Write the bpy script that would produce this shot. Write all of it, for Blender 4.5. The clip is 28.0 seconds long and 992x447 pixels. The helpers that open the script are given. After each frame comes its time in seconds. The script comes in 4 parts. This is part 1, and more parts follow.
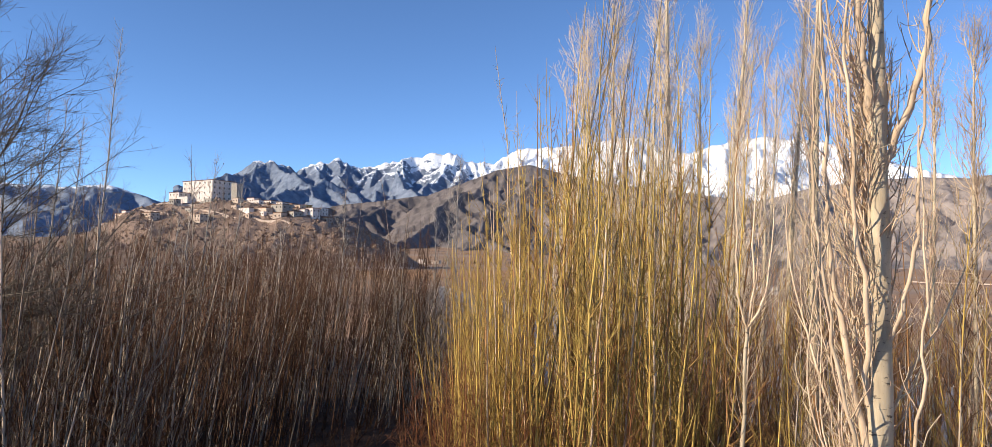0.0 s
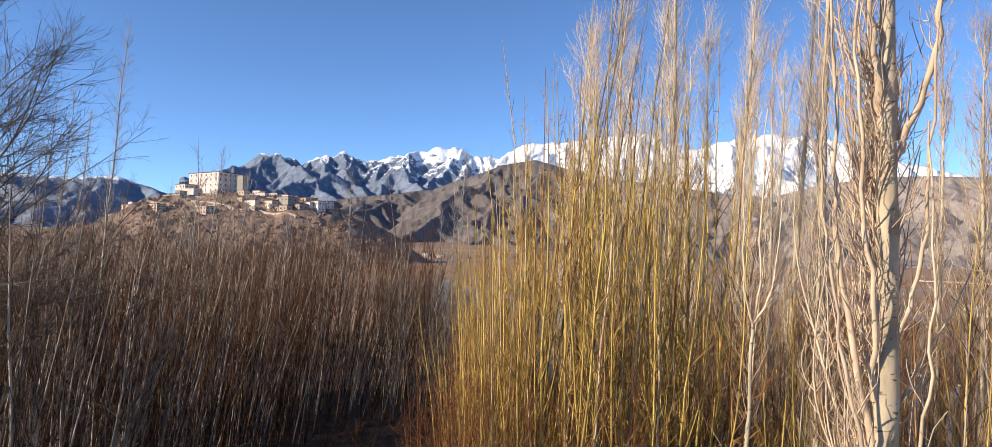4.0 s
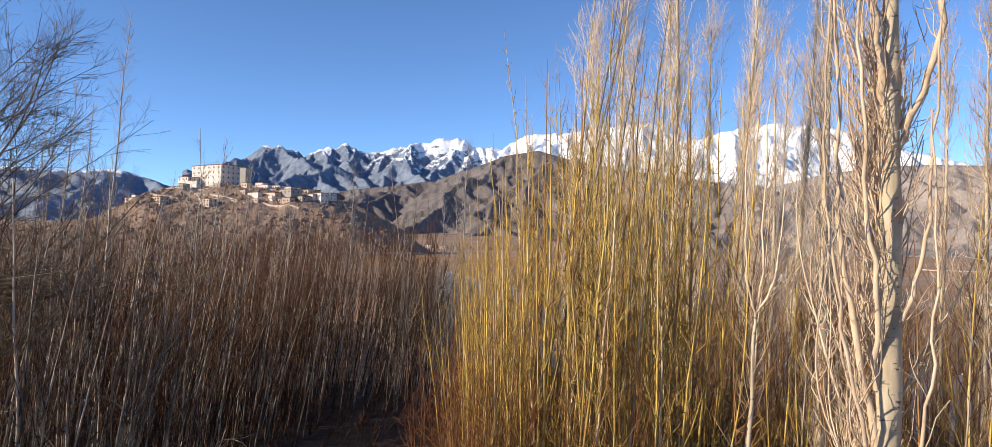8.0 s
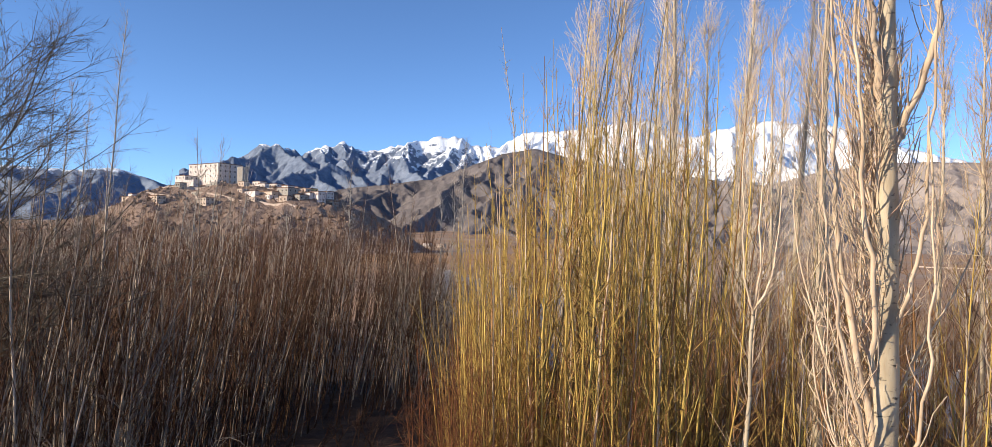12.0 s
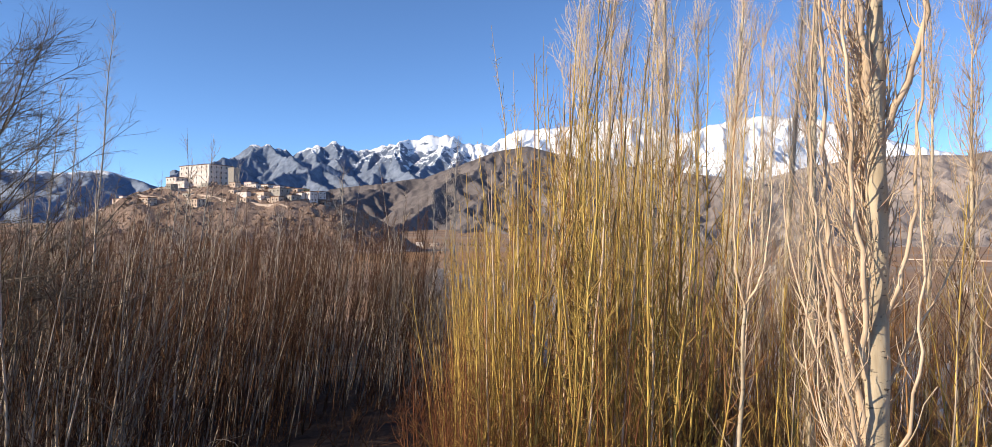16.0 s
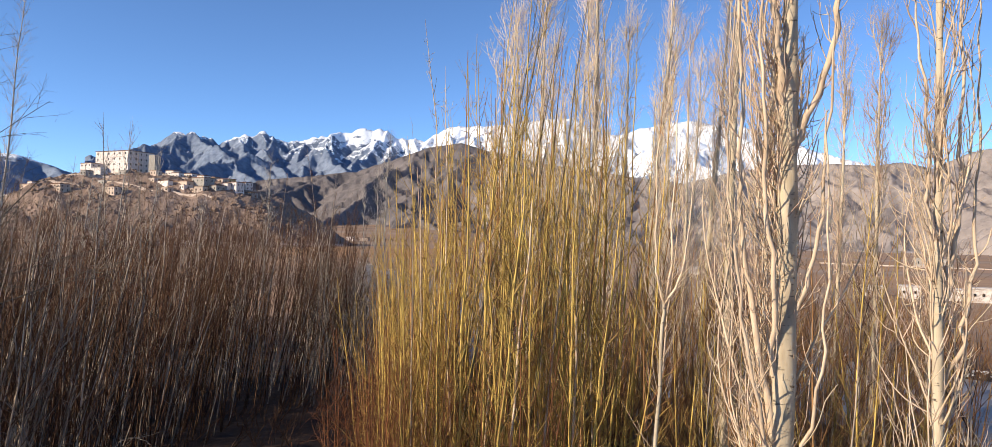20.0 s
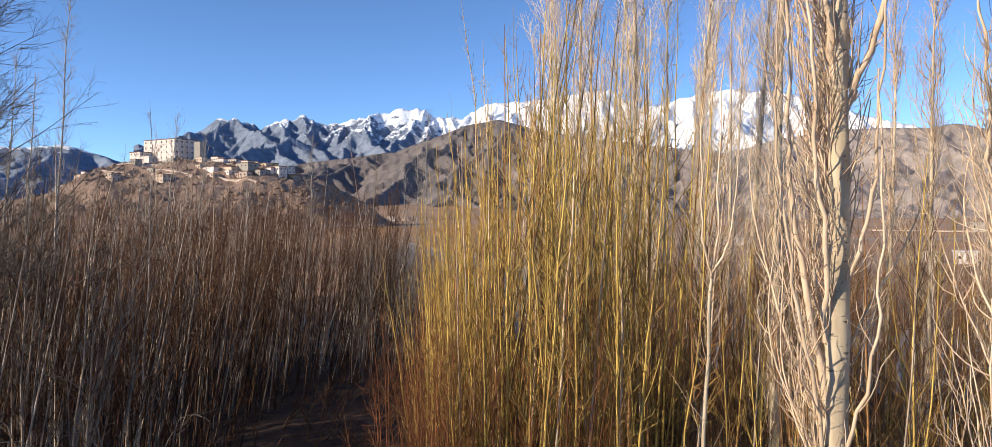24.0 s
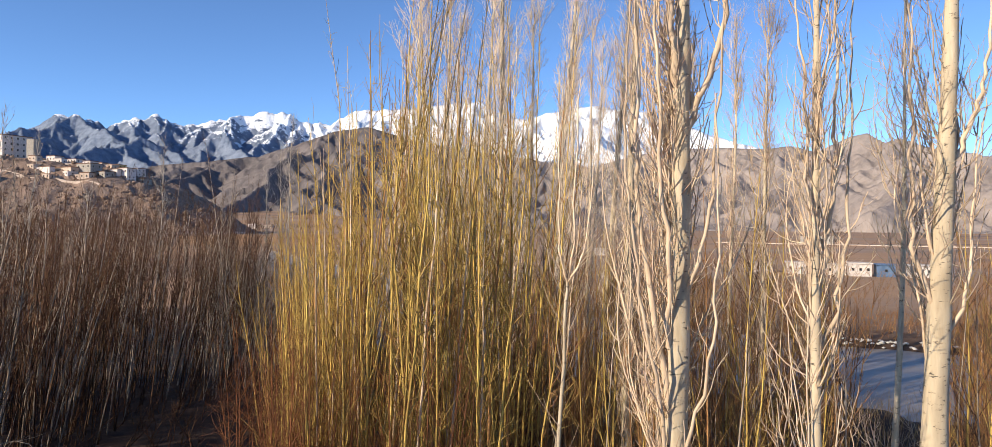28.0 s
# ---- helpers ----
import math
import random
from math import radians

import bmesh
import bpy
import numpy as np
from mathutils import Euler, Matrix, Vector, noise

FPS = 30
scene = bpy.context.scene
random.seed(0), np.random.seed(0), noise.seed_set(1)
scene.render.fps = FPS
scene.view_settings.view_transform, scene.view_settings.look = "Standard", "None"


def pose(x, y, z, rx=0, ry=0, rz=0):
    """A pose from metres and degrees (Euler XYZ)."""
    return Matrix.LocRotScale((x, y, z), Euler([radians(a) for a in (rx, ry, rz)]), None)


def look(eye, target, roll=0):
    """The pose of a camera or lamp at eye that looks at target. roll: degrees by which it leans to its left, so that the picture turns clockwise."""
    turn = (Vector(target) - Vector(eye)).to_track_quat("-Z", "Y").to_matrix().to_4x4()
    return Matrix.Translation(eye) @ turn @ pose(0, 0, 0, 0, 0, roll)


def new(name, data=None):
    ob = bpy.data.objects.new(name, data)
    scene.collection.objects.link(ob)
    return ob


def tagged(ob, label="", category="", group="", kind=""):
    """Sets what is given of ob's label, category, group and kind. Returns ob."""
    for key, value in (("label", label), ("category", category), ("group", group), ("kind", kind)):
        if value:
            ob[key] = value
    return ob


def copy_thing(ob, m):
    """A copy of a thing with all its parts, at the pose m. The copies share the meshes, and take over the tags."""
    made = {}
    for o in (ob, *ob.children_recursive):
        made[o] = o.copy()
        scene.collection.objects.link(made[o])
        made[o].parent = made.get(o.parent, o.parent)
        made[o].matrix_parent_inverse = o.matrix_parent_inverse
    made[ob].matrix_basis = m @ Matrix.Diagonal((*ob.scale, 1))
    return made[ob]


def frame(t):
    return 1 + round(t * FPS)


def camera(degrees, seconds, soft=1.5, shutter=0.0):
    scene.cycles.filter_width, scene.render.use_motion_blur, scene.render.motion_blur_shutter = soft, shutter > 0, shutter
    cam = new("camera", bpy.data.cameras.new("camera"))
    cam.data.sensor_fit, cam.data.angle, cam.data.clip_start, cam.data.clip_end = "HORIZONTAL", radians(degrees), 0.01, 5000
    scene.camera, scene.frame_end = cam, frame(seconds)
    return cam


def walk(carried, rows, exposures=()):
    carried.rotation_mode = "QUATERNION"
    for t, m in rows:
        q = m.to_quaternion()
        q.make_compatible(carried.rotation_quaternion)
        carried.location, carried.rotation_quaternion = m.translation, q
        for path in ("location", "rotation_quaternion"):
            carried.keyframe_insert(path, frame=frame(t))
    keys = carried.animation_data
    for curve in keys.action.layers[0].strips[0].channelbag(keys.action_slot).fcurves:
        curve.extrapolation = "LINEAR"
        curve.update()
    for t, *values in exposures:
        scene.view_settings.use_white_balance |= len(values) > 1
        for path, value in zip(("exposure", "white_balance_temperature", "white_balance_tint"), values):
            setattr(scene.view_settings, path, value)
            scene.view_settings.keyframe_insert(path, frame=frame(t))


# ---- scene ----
cam = camera(70, 28.0, soft=0.6)
PATH = [
    (0.0, pose(0.013, -0.000, 9.023, 92.858, -0.713, -0.649)),
    (0.5, pose(0.012, -0.000, 9.020, 92.834, -0.812, -0.144)),
    (1.0, pose(0.008, -0.000, 9.017, 92.837, -0.936, 0.068)),
    (1.5, pose(0.004, -0.000, 9.016, 92.700, -0.906, 0.074)),
    (2.0, pose(0.001, -0.000, 9.013, 92.626, -1.018, -0.112)),
    (2.5, pose(-0.002, -0.001, 9.009, 92.693, -1.128, -0.168)),
    (3.0, pose(-0.005, -0.001, 9.003, 92.615, -1.022, -0.101)),
    (3.5, pose(-0.008, -0.001, 8.998, 92.524, -1.181, -0.150)),
    (5.5, pose(-0.010, -0.001, 8.998, 92.098, -1.315, -0.494)),
    (6.0, pose(-0.007, -0.001, 9.001, 92.003, -1.060, -0.398)),
    (6.5, pose(-0.007, -0.001, 9.000, 91.949, -1.045, -0.224)),
    (7.0, pose(-0.006, -0.000, 8.999, 91.946, -1.048, -0.147)),
    (7.5, pose(-0.003, -0.000, 9.000, 91.850, -0.971, -0.040)),
    (8.0, pose(0.000, -0.000, 9.001, 91.700, -1.000, -0.030)),
    (8.5, pose(0.003, -0.000, 9.003, 91.448, -0.888, -0.324)),
    (9.0, pose(0.003, -0.000, 9.005, 91.449, -0.562, -0.490)),
    (9.5, pose(0.001, -0.000, 9.004, 91.531, -0.661, -0.396)),
    (10.0, pose(-0.001, -0.000, 9.001, 91.627, -0.820, -0.385)),
    (10.5, pose(-0.004, -0.000, 8.997, 91.683, -0.688, -0.167)),
    (11.0, pose(-0.005, -0.000, 8.996, 91.609, -0.618, 0.026)),
    (11.5, pose(-0.004, -0.000, 8.995, 91.653, -0.729, -0.041)),
    (12.0, pose(-0.002, -0.000, 8.996, 91.550, -0.864, -0.227)),
    (12.5, pose(-0.000, -0.000, 8.998, 91.524, -0.496, -0.453)),
    (14.5, pose(0.004, 0.000, 8.990, 91.378, -0.394, -1.181)),
    (15.0, pose(0.006, 0.000, 8.990, 91.368, -0.375, -1.003)),
    (15.5, pose(0.008, 0.000, 8.990, 91.409, -0.287, -0.987)),
    (16.0, pose(0.011, 0.000, 8.992, 91.386, -0.141, -0.789)),
    (16.5, pose(0.016, 0.000, 8.993, 91.563, -0.232, -0.815)),
    (17.0, pose(0.026, 0.000, 8.993, 91.613, -0.364, -1.411)),
    (17.5, pose(0.040, 0.000, 8.993, 91.798, -0.645, -2.962)),
    (18.0, pose(0.056, 0.000, 8.991, 91.452, -0.928, -4.421)),
    (18.5, pose(0.068, 0.000, 8.990, 91.116, -1.062, -5.427)),
    (19.0, pose(0.075, 0.000, 8.988, 91.127, -1.225, -5.947)),
    (19.5, pose(0.079, 0.000, 8.988, 91.178, -1.416, -6.427)),
    (20.0, pose(0.080, 0.000, 8.989, 91.212, -1.355, -6.299)),
    (20.5, pose(0.081, 0.000, 8.990, 90.823, -1.571, -6.398)),
    (22.5, pose(0.060, 0.000, 8.966, 90.251, -1.251, -5.639)),
    (23.0, pose(0.053, -0.000, 8.960, 89.870, -0.669, -4.781)),
    (23.5, pose(0.044, -0.000, 8.953, 89.123, 0.014, -3.289)),
    (24.0, pose(0.039, -0.000, 8.950, 89.278, 0.251, -3.056)),
    (24.5, pose(0.039, -0.000, 8.951, 89.560, 0.405, -3.357)),
    (25.0, pose(0.046, -0.000, 8.954, 89.693, 0.506, -3.614)),
    (25.5, pose(0.058, -0.001, 8.956, 90.035, 0.286, -4.691)),
    (26.0, pose(0.075, -0.001, 8.955, 90.647, -0.001, -6.774)),
    (26.5, pose(0.094, -0.001, 8.952, 90.958, -0.376, -8.765)),
    (27.0, pose(0.114, -0.001, 8.950, 90.730, -0.554, -10.707)),
    (27.5, pose(0.133, -0.002, 8.951, 90.404, -0.685, -12.183)),
    (28.0, pose(0.145, -0.002, 8.952, 90.070, -0.495, -13.596)),
]
# exposure: steady daylight
EXPO = [(0.0, 0.6, 5700, 8), (28.0, 0.6, 5700, 8)]
walk(cam, PATH, EXPO)

# ---------------------------------------------------------------- light
SUN_DIR = Vector((-0.90, -0.37, 0.40)).normalized()
sun_el = math.asin(SUN_DIR.z)
sun_rot = math.atan2(SUN_DIR.x, SUN_DIR.y)
world = bpy.data.worlds.new("sky")
scene.world = world
world.use_nodes = True
wn, wl = world.node_tree.nodes, world.node_tree.links
sky = wn.new("ShaderNodeTexSky")
sky.sky_type = "NISHITA"
sky.sun_disc = False
sky.sun_elevation, sky.sun_rotation = sun_el, sun_rot
sky.altitude, sky.air_density, sky.dust_density, sky.ozone_density = 3600, 0.85, 0.0, 2.7
wn["Background"].inputs["Strength"].default_value = 0.128
wl.new(sky.outputs[0], wn["Background"].inputs["Color"])
sun_data = bpy.data.lights.new("sun", "SUN")
sun_data.energy, sun_data.angle, sun_data.color = 4.8, radians(0.53), (1.0, 0.79, 0.53)
sun = new("sun", sun_data)
sun.matrix_world = look(SUN_DIR * 100, (0, 0, 0))


# ---------------------------------------------------------------- materials
def material(name, build, rough=0.85):
    m = bpy.data.materials.new(name)
    m.use_nodes = True
    nt = m.node_tree
    b = nt.nodes["Principled BSDF"]
    b.inputs["Roughness"].default_value = rough
    b.inputs["Specular IOR Level"].default_value = 0.25
    build(nt, b)
    return m


def noise_node(nt, scale, detail=4, rough=0.55, coords="Object", stretch=None):
    tc = nt.nodes.new("ShaderNodeTexCoord")
    n = nt.nodes.new("ShaderNodeTexNoise")
    n.inputs["Scale"].default_value, n.inputs["Detail"].default_value, n.inputs["Roughness"].default_value = scale, detail, rough
    if stretch:
        mp = nt.nodes.new("ShaderNodeMapping")
        mp.inputs["Scale"].default_value = stretch
        nt.links.new(tc.outputs[coords], mp.inputs[0])
        nt.links.new(mp.outputs[0], n.inputs["Vector"])
    else:
        nt.links.new(tc.outputs[coords], n.inputs["Vector"])
    return n


def ramp(nt, src, stops):
    r = nt.nodes.new("ShaderNodeValToRGB")
    els = r.color_ramp.elements
    while len(els) < len(stops):
        els.new(0.5)
    for e, (p, c) in zip(els, stops):
        e.position, e.color = p, (*c, 1) if len(c) == 3 else c
    nt.links.new(src, r.inputs[0])
    return r.outputs[0]


def mix(nt, fac, a, b, mode="MIX"):
    m = nt.nodes.new("ShaderNodeMix")
    m.data_type, m.blend_type = "RGBA", mode
    for sock, v in ((m.inputs[0], fac), (m.inputs[6], a), (m.inputs[7], b)):
        if isinstance(v, (int, float)):
            sock.default_value = v
        elif isinstance(v, tuple):
            sock.default_value = (*v, 1)
        else:
            nt.links.new(v, sock)
    return m.outputs[2]


def calc(nt, op, a, b=0.0, c=0.0):
    m = nt.nodes.new("ShaderNodeMath")
    m.operation = op
    for sock, v in zip(m.inputs, (a, b, c)):
        if isinstance(v, (int, float)):
            sock.default_value = v
        else:
            nt.links.new(v, sock)
    return m.outputs[0]


def bump(nt, b, src, strength, dist):
    n = nt.nodes.new("ShaderNodeBump")
    n.inputs["Strength"].default_value, n.inputs["Distance"].default_value = strength, dist
    nt.links.new(src, n.inputs["Height"])
    nt.links.new(n.outputs[0], b.inputs["Normal"])


def bark(name, dark, light, scale=9.0, spread=0.35, rough=0.75, marks=None):
    """Bark with lengthwise grain, and a tone that differs from stem to stem."""
    def build(nt, b):
        n1 = noise_node(nt, scale, 4, 0.6, "Object", (1, 1, 0.18))
        n2 = noise_node(nt, scale * 0.11, 2)
        f = calc(nt, "ADD", calc(nt, "MULTIPLY", n1.outputs[0], 0.65), calc(nt, "MULTIPLY", n2.outputs[0], 0.35))
        col = ramp(nt, f, [(0.34, dark), (0.62, light)])
        info = nt.nodes.new("ShaderNodeObjectInfo")
        geo = nt.nodes.new("ShaderNodeNewGeometry")
        rnd = calc(nt, "MULTIPLY_ADD", calc(nt, "ADD", info.outputs["Random"], geo.outputs["Random Per Island"]), spread * 0.5, 1.0 - spread * 0.5)
        hsv = nt.nodes.new("ShaderNodeHueSaturation")
        nt.links.new(rnd, hsv.inputs["Value"])
        nt.links.new(calc(nt, "MULTIPLY_ADD", geo.outputs["Random Per Island"], 0.03, 0.485), hsv.inputs["Hue"])
        nt.links.new(col, hsv.inputs["Color"])
        out = hsv.outputs[0]
        if marks:
            v = noise_node(nt, 13, 4, 0.7, "Object", (0.7, 0.7, 1.8))
            m = ramp(nt, v.outputs[0], [(0.59, (0, 0, 0)), (0.66, (1, 1, 1))])
            out = mix(nt, m, out, marks)
        nt.links.new(out, b.inputs["Base Color"])
        bump(nt, b, n1.outputs[0], 0.5, 0.01)
    return material(name, build, rough)


M_POPLAR = bark("poplar_bark", (0.33, 0.26, 0.175), (0.60, 0.49, 0.345), 7, 0.2, 0.7, (0.10, 0.08, 0.06))
M_POPTWIG = bark("poplar_twig_bark", (0.40, 0.285, 0.185), (0.69, 0.525, 0.37), 9, 0.55)
M_FARPOP = bark("pale_poplar_twig_bark", (0.50, 0.385, 0.27), (0.82, 0.67, 0.50), 6, 0.45)
M_WILLOW = bark("yellow_willow_bark", (0.19, 0.115, 0.03), (0.70, 0.475, 0.12), 9, 0.9)
M_WILTWIG = bark("willow_twig_bark", (0.16, 0.092, 0.027), (0.50, 0.33, 0.095), 9, 0.9)
M_REDTWIG = bark("orange_red_twig_bark", (0.05, 0.02, 0.011), (0.22, 0.083, 0.03), 9, 1.0)
M_GREYSTEM = bark("grey_sapling_bark", (0.12, 0.092, 0.07), (0.43, 0.34, 0.26), 9, 1.0)
M_PALESTEM = bark("pale_sapling_bark", (0.25, 0.195, 0.145), (0.62, 0.50, 0.385), 9, 0.8)
# brown twigs, darker than their bark: the thicket's inner shade is in the colour
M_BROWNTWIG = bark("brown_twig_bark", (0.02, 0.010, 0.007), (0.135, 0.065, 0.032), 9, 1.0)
M_OLIVETWIG = bark("olive_twig_bark", (0.12, 0.058, 0.024), (0.40, 0.205, 0.08), 9, 1.0)
M_DARKTREE = bark("dark_tree_bark", (0.05, 0.04, 0.03), (0.15, 0.12, 0.09), 9, 0.4)
M_WHIP = bark("dark_whip_bark", (0.07, 0.05, 0.03), (0.24, 0.18, 0.09), 9, 0.5)
M_GREYTREE = bark("grey_tree_bark", (0.24, 0.20, 0.165), (0.46, 0.40, 0.33), 9, 0.4)


def ground_mat(nt, b):
    n1 = noise_node(nt, 0.9, 6, 0.65)
    n2 = noise_node(nt, 0.035, 5, 0.6)
    n3 = noise_node(nt, 0.004, 4, 0.6, "Object", (0.5, 3.0, 1))
    c1 = ramp(nt, n1.outputs[0], [(0.3, (0.12, 0.08, 0.05)), (0.5, (0.24, 0.17, 0.11)), (0.72, (0.40, 0.31, 0.21))])
    c2 = ramp(nt, n2.outputs[0], [(0.35, (0.21, 0.145, 0.105)), (0.65, (0.40, 0.265, 0.165))])
    c3 = ramp(nt, n3.outputs[0], [(0.38, (0.18, 0.12, 0.09)), (0.47, (0.46, 0.26, 0.125)), (0.55, (0.30, 0.205, 0.14)), (0.64, (0.40, 0.30, 0.22))])
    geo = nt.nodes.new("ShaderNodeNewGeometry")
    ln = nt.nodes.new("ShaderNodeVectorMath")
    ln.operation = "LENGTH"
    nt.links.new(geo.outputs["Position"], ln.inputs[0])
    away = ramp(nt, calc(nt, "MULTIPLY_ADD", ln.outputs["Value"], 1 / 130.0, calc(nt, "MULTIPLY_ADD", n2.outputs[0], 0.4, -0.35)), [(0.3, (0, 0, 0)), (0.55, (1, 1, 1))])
    # leaf litter near the viewer, darkened to hold the shade under the saplings
    shaded_litter = ramp(nt, n1.outputs[0], [(0.3, (0.022, 0.014, 0.011)), (0.55, (0.06, 0.036, 0.024)), (0.75, (0.15, 0.10, 0.06))])
    out = mix(nt, away, shaded_litter, mix(nt, 0.6, mix(nt, 0.45, c1, c2), c3))
    nt.links.new(out, b.inputs["Base Color"])
    bump(nt, b, n1.outputs[0], 0.8, 0.12)


def slope_mat(dark, light, grain, big, east=None):
    """Bare eroded mountain side: tan and grey scree with gullies."""
    def build(nt, b):
        n1 = noise_node(nt, grain, 8, 0.7)
        n2 = noise_node(nt, big, 4, 0.6)
        n3 = noise_node(nt, grain * 1.6, 5, 0.65, "Object", (1, 1, 0.22))
        f = calc(nt, "ADD", calc(nt, "MULTIPLY", n1.outputs[0], 0.3), calc(nt, "ADD", calc(nt, "MULTIPLY", n2.outputs[0], 0.35), calc(nt, "MULTIPLY", n3.outputs[0], 0.35)))
        col = ramp(nt, f, [(0.34, dark), (0.66, light)])
        if east:
            geo = nt.nodes.new("ShaderNodeNewGeometry")
            sep = nt.nodes.new("ShaderNodeSeparateXYZ")
            nt.links.new(geo.outputs["Position"], sep.inputs[0])
            w = calc(nt, "ADD", calc(nt, "MULTIPLY", sep.outputs["X"], 1 / 1400.0), calc(nt, "MULTIPLY", n2.outputs[0], 0.6))
            col = mix(nt, ramp(nt, w, [(0.35, (0, 0, 0)), (1.1, (1, 1, 1))]), col, ramp(nt, f, [(0.34, east[0]), (0.66, east[1])]))
        nt.links.new(col, b.inputs["Base Color"])
        bump(nt, b, n3.outputs[0], 1.0, 8.0 if grain < 0.05 else 2.2)
    return build


def snow_mat(dark, light, line, soft, patch):
    """Rock with snow that lies above a ragged line and on the gentler faces."""
    def build(nt, b):
        n1 = noise_node(nt, 0.024, 9, 0.72)
        n2 = noise_node(nt, 0.005, 6, 0.65)
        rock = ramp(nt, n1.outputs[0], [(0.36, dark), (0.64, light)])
        geo = nt.nodes.new("ShaderNodeNewGeometry")
        sep = nt.nodes.new("ShaderNodeSeparateXYZ")
        nt.links.new(geo.outputs["Position"], sep.inputs[0])
        nrm = nt.nodes.new("ShaderNodeSeparateXYZ")
        nt.links.new(geo.outputs["Normal"], nrm.inputs[0])
        east = calc(nt, "MULTIPLY", calc(nt, "MULTIPLY_ADD", sep.outputs["X"], 1 / 1500.0, 0.1), patch)
        h = calc(nt, "ADD", calc(nt, "MULTIPLY", calc(nt, "SUBTRACT", sep.outputs["Z"], line), 1 / soft), east)
        h = calc(nt, "ADD", h, calc(nt, "MULTIPLY", calc(nt, "SUBTRACT", n2.outputs[0], 0.5), 2.4))
        h = calc(nt, "ADD", h, calc(nt, "MULTIPLY", calc(nt, "SUBTRACT", n1.outputs[0], 0.5), 6.0))
        h = calc(nt, "ADD", h, calc(nt, "MULTIPLY", calc(nt, "SUBTRACT", nrm.outputs["Z"], 0.62), 3.5))
        m = ramp(nt, h, [(0.35, (0, 0, 0)), (0.60, (1, 1, 1))])
        nt.links.new(mix(nt, m, rock, (0.86, 0.88, 0.92)), b.inputs["Base Color"])
        bump(nt, b, n1.outputs[0], 0.8, 8.0)
    return build


def plaster(dark, light, scale=0.6):
    def build(nt, b):
        n1 = noise_node(nt, scale, 6, 0.65)
        n2 = noise_node(nt, scale * 4, 4, 0.6, "Object", (1, 1, 0.25))
        f = calc(nt, "ADD", calc(nt, "MULTIPLY", n1.outputs[0], 0.6), calc(nt, "MULTIPLY", n2.outputs[0], 0.4))
        nt.links.new(ramp(nt, f, [(0.35, dark), (0.6, light)]), b.inputs["Base Color"])
        bump(nt, b, n2.outputs[0], 0.4, 0.05)
    return build


def water_mat(nt, b):
    n = noise_node(nt, 0.25, 5, 0.6)
    nt.links.new(ramp(nt, n.outputs[0], [(0.3, (0.19, 0.165, 0.145)), (0.7, (0.27, 0.235, 0.205))]), b.inputs["Base Color"])
    b.inputs["Roughness"].default_value = 0.4
    b.inputs["Specular IOR Level"].default_value = 0.08
    w = noise_node(nt, 1.8, 3, 0.6, "Object", (1, 0.4, 1))
    bump(nt, b, w.outputs[0], 0.15, 0.03)


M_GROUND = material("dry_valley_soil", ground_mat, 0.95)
M_MEADOW = material("dry_orange_meadow", plaster((0.20, 0.115, 0.06), (0.50, 0.28, 0.125), 0.09), 0.95)
M_WATER = material("river_water", water_mat)
M_HILL = material("rocky_hill_soil", slope_mat((0.12, 0.08, 0.06), (0.41, 0.29, 0.215), 0.12, 0.02), 0.95)
M_BROWN = material("brown_scree", slope_mat((0.07, 0.063, 0.066), (0.255, 0.215, 0.198), 0.02, 0.004, ((0.17, 0.145, 0.135), (0.44, 0.365, 0.315))), 0.95)
# the rock under the snow is tinted blue in place of air haze
M_SNOW = material("hazy_snowy_rock", snow_mat((0.11, 0.14, 0.205), (0.24, 0.275, 0.35), 455.0, 130.0, 1.9), 0.8)
# blue-grey rock: the haze of distance is put into the colour
M_LEFTRANGE = material("haze_blue_rock", snow_mat((0.14, 0.175, 0.25), (0.25, 0.295, 0.38), 330.0, 60.0, 0.2), 0.9)
M_WHITE = material("whitewashed_plaster", plaster((0.55, 0.465, 0.41), (0.75, 0.665, 0.605)), 0.9)
M_HUT = material("dull_whitewash", plaster((0.44, 0.38, 0.33), (0.66, 0.59, 0.53), 1.2), 0.95)
M_MUD = material("mud_brick_plaster", plaster((0.40, 0.305, 0.235), (0.60, 0.475, 0.375)), 0.95)
M_OCHRE = material("ochre_plaster", plaster((0.48, 0.33, 0.14), (0.66, 0.48, 0.22)), 0.9)
M_STONE = material("grey_stone_wall", plaster((0.20, 0.18, 0.16), (0.42, 0.38, 0.33), 1.5), 0.95)
# blue-grey that stands for a white hut wall in shade
M_HUTSHADE = material("hut_shade_blue", plaster((0.06, 0.10, 0.18), (0.12, 0.18, 0.28)), 0.5)
M_DARKWOOD = material("dark_window_timber", plaster((0.03, 0.022, 0.016), (0.07, 0.05, 0.035), 3), 0.6)
M_GLASS = material("dark_window_glass", plaster((0.015, 0.018, 0.02), (0.03, 0.035, 0.04), 2), 0.15)
M_ROOF = material("brushwood_roof_edge", plaster((0.10, 0.05, 0.035), (0.20, 0.11, 0.07), 3), 0.9)
M_PEBBLE = material("pale_shore_stone", plaster((0.36, 0.33, 0.28), (0.62, 0.58, 0.52), 2), 0.9)
M_GRASS = bark("dry_grass", (0.22, 0.13, 0.045), (0.46, 0.30, 0.11), 6, 0.6)


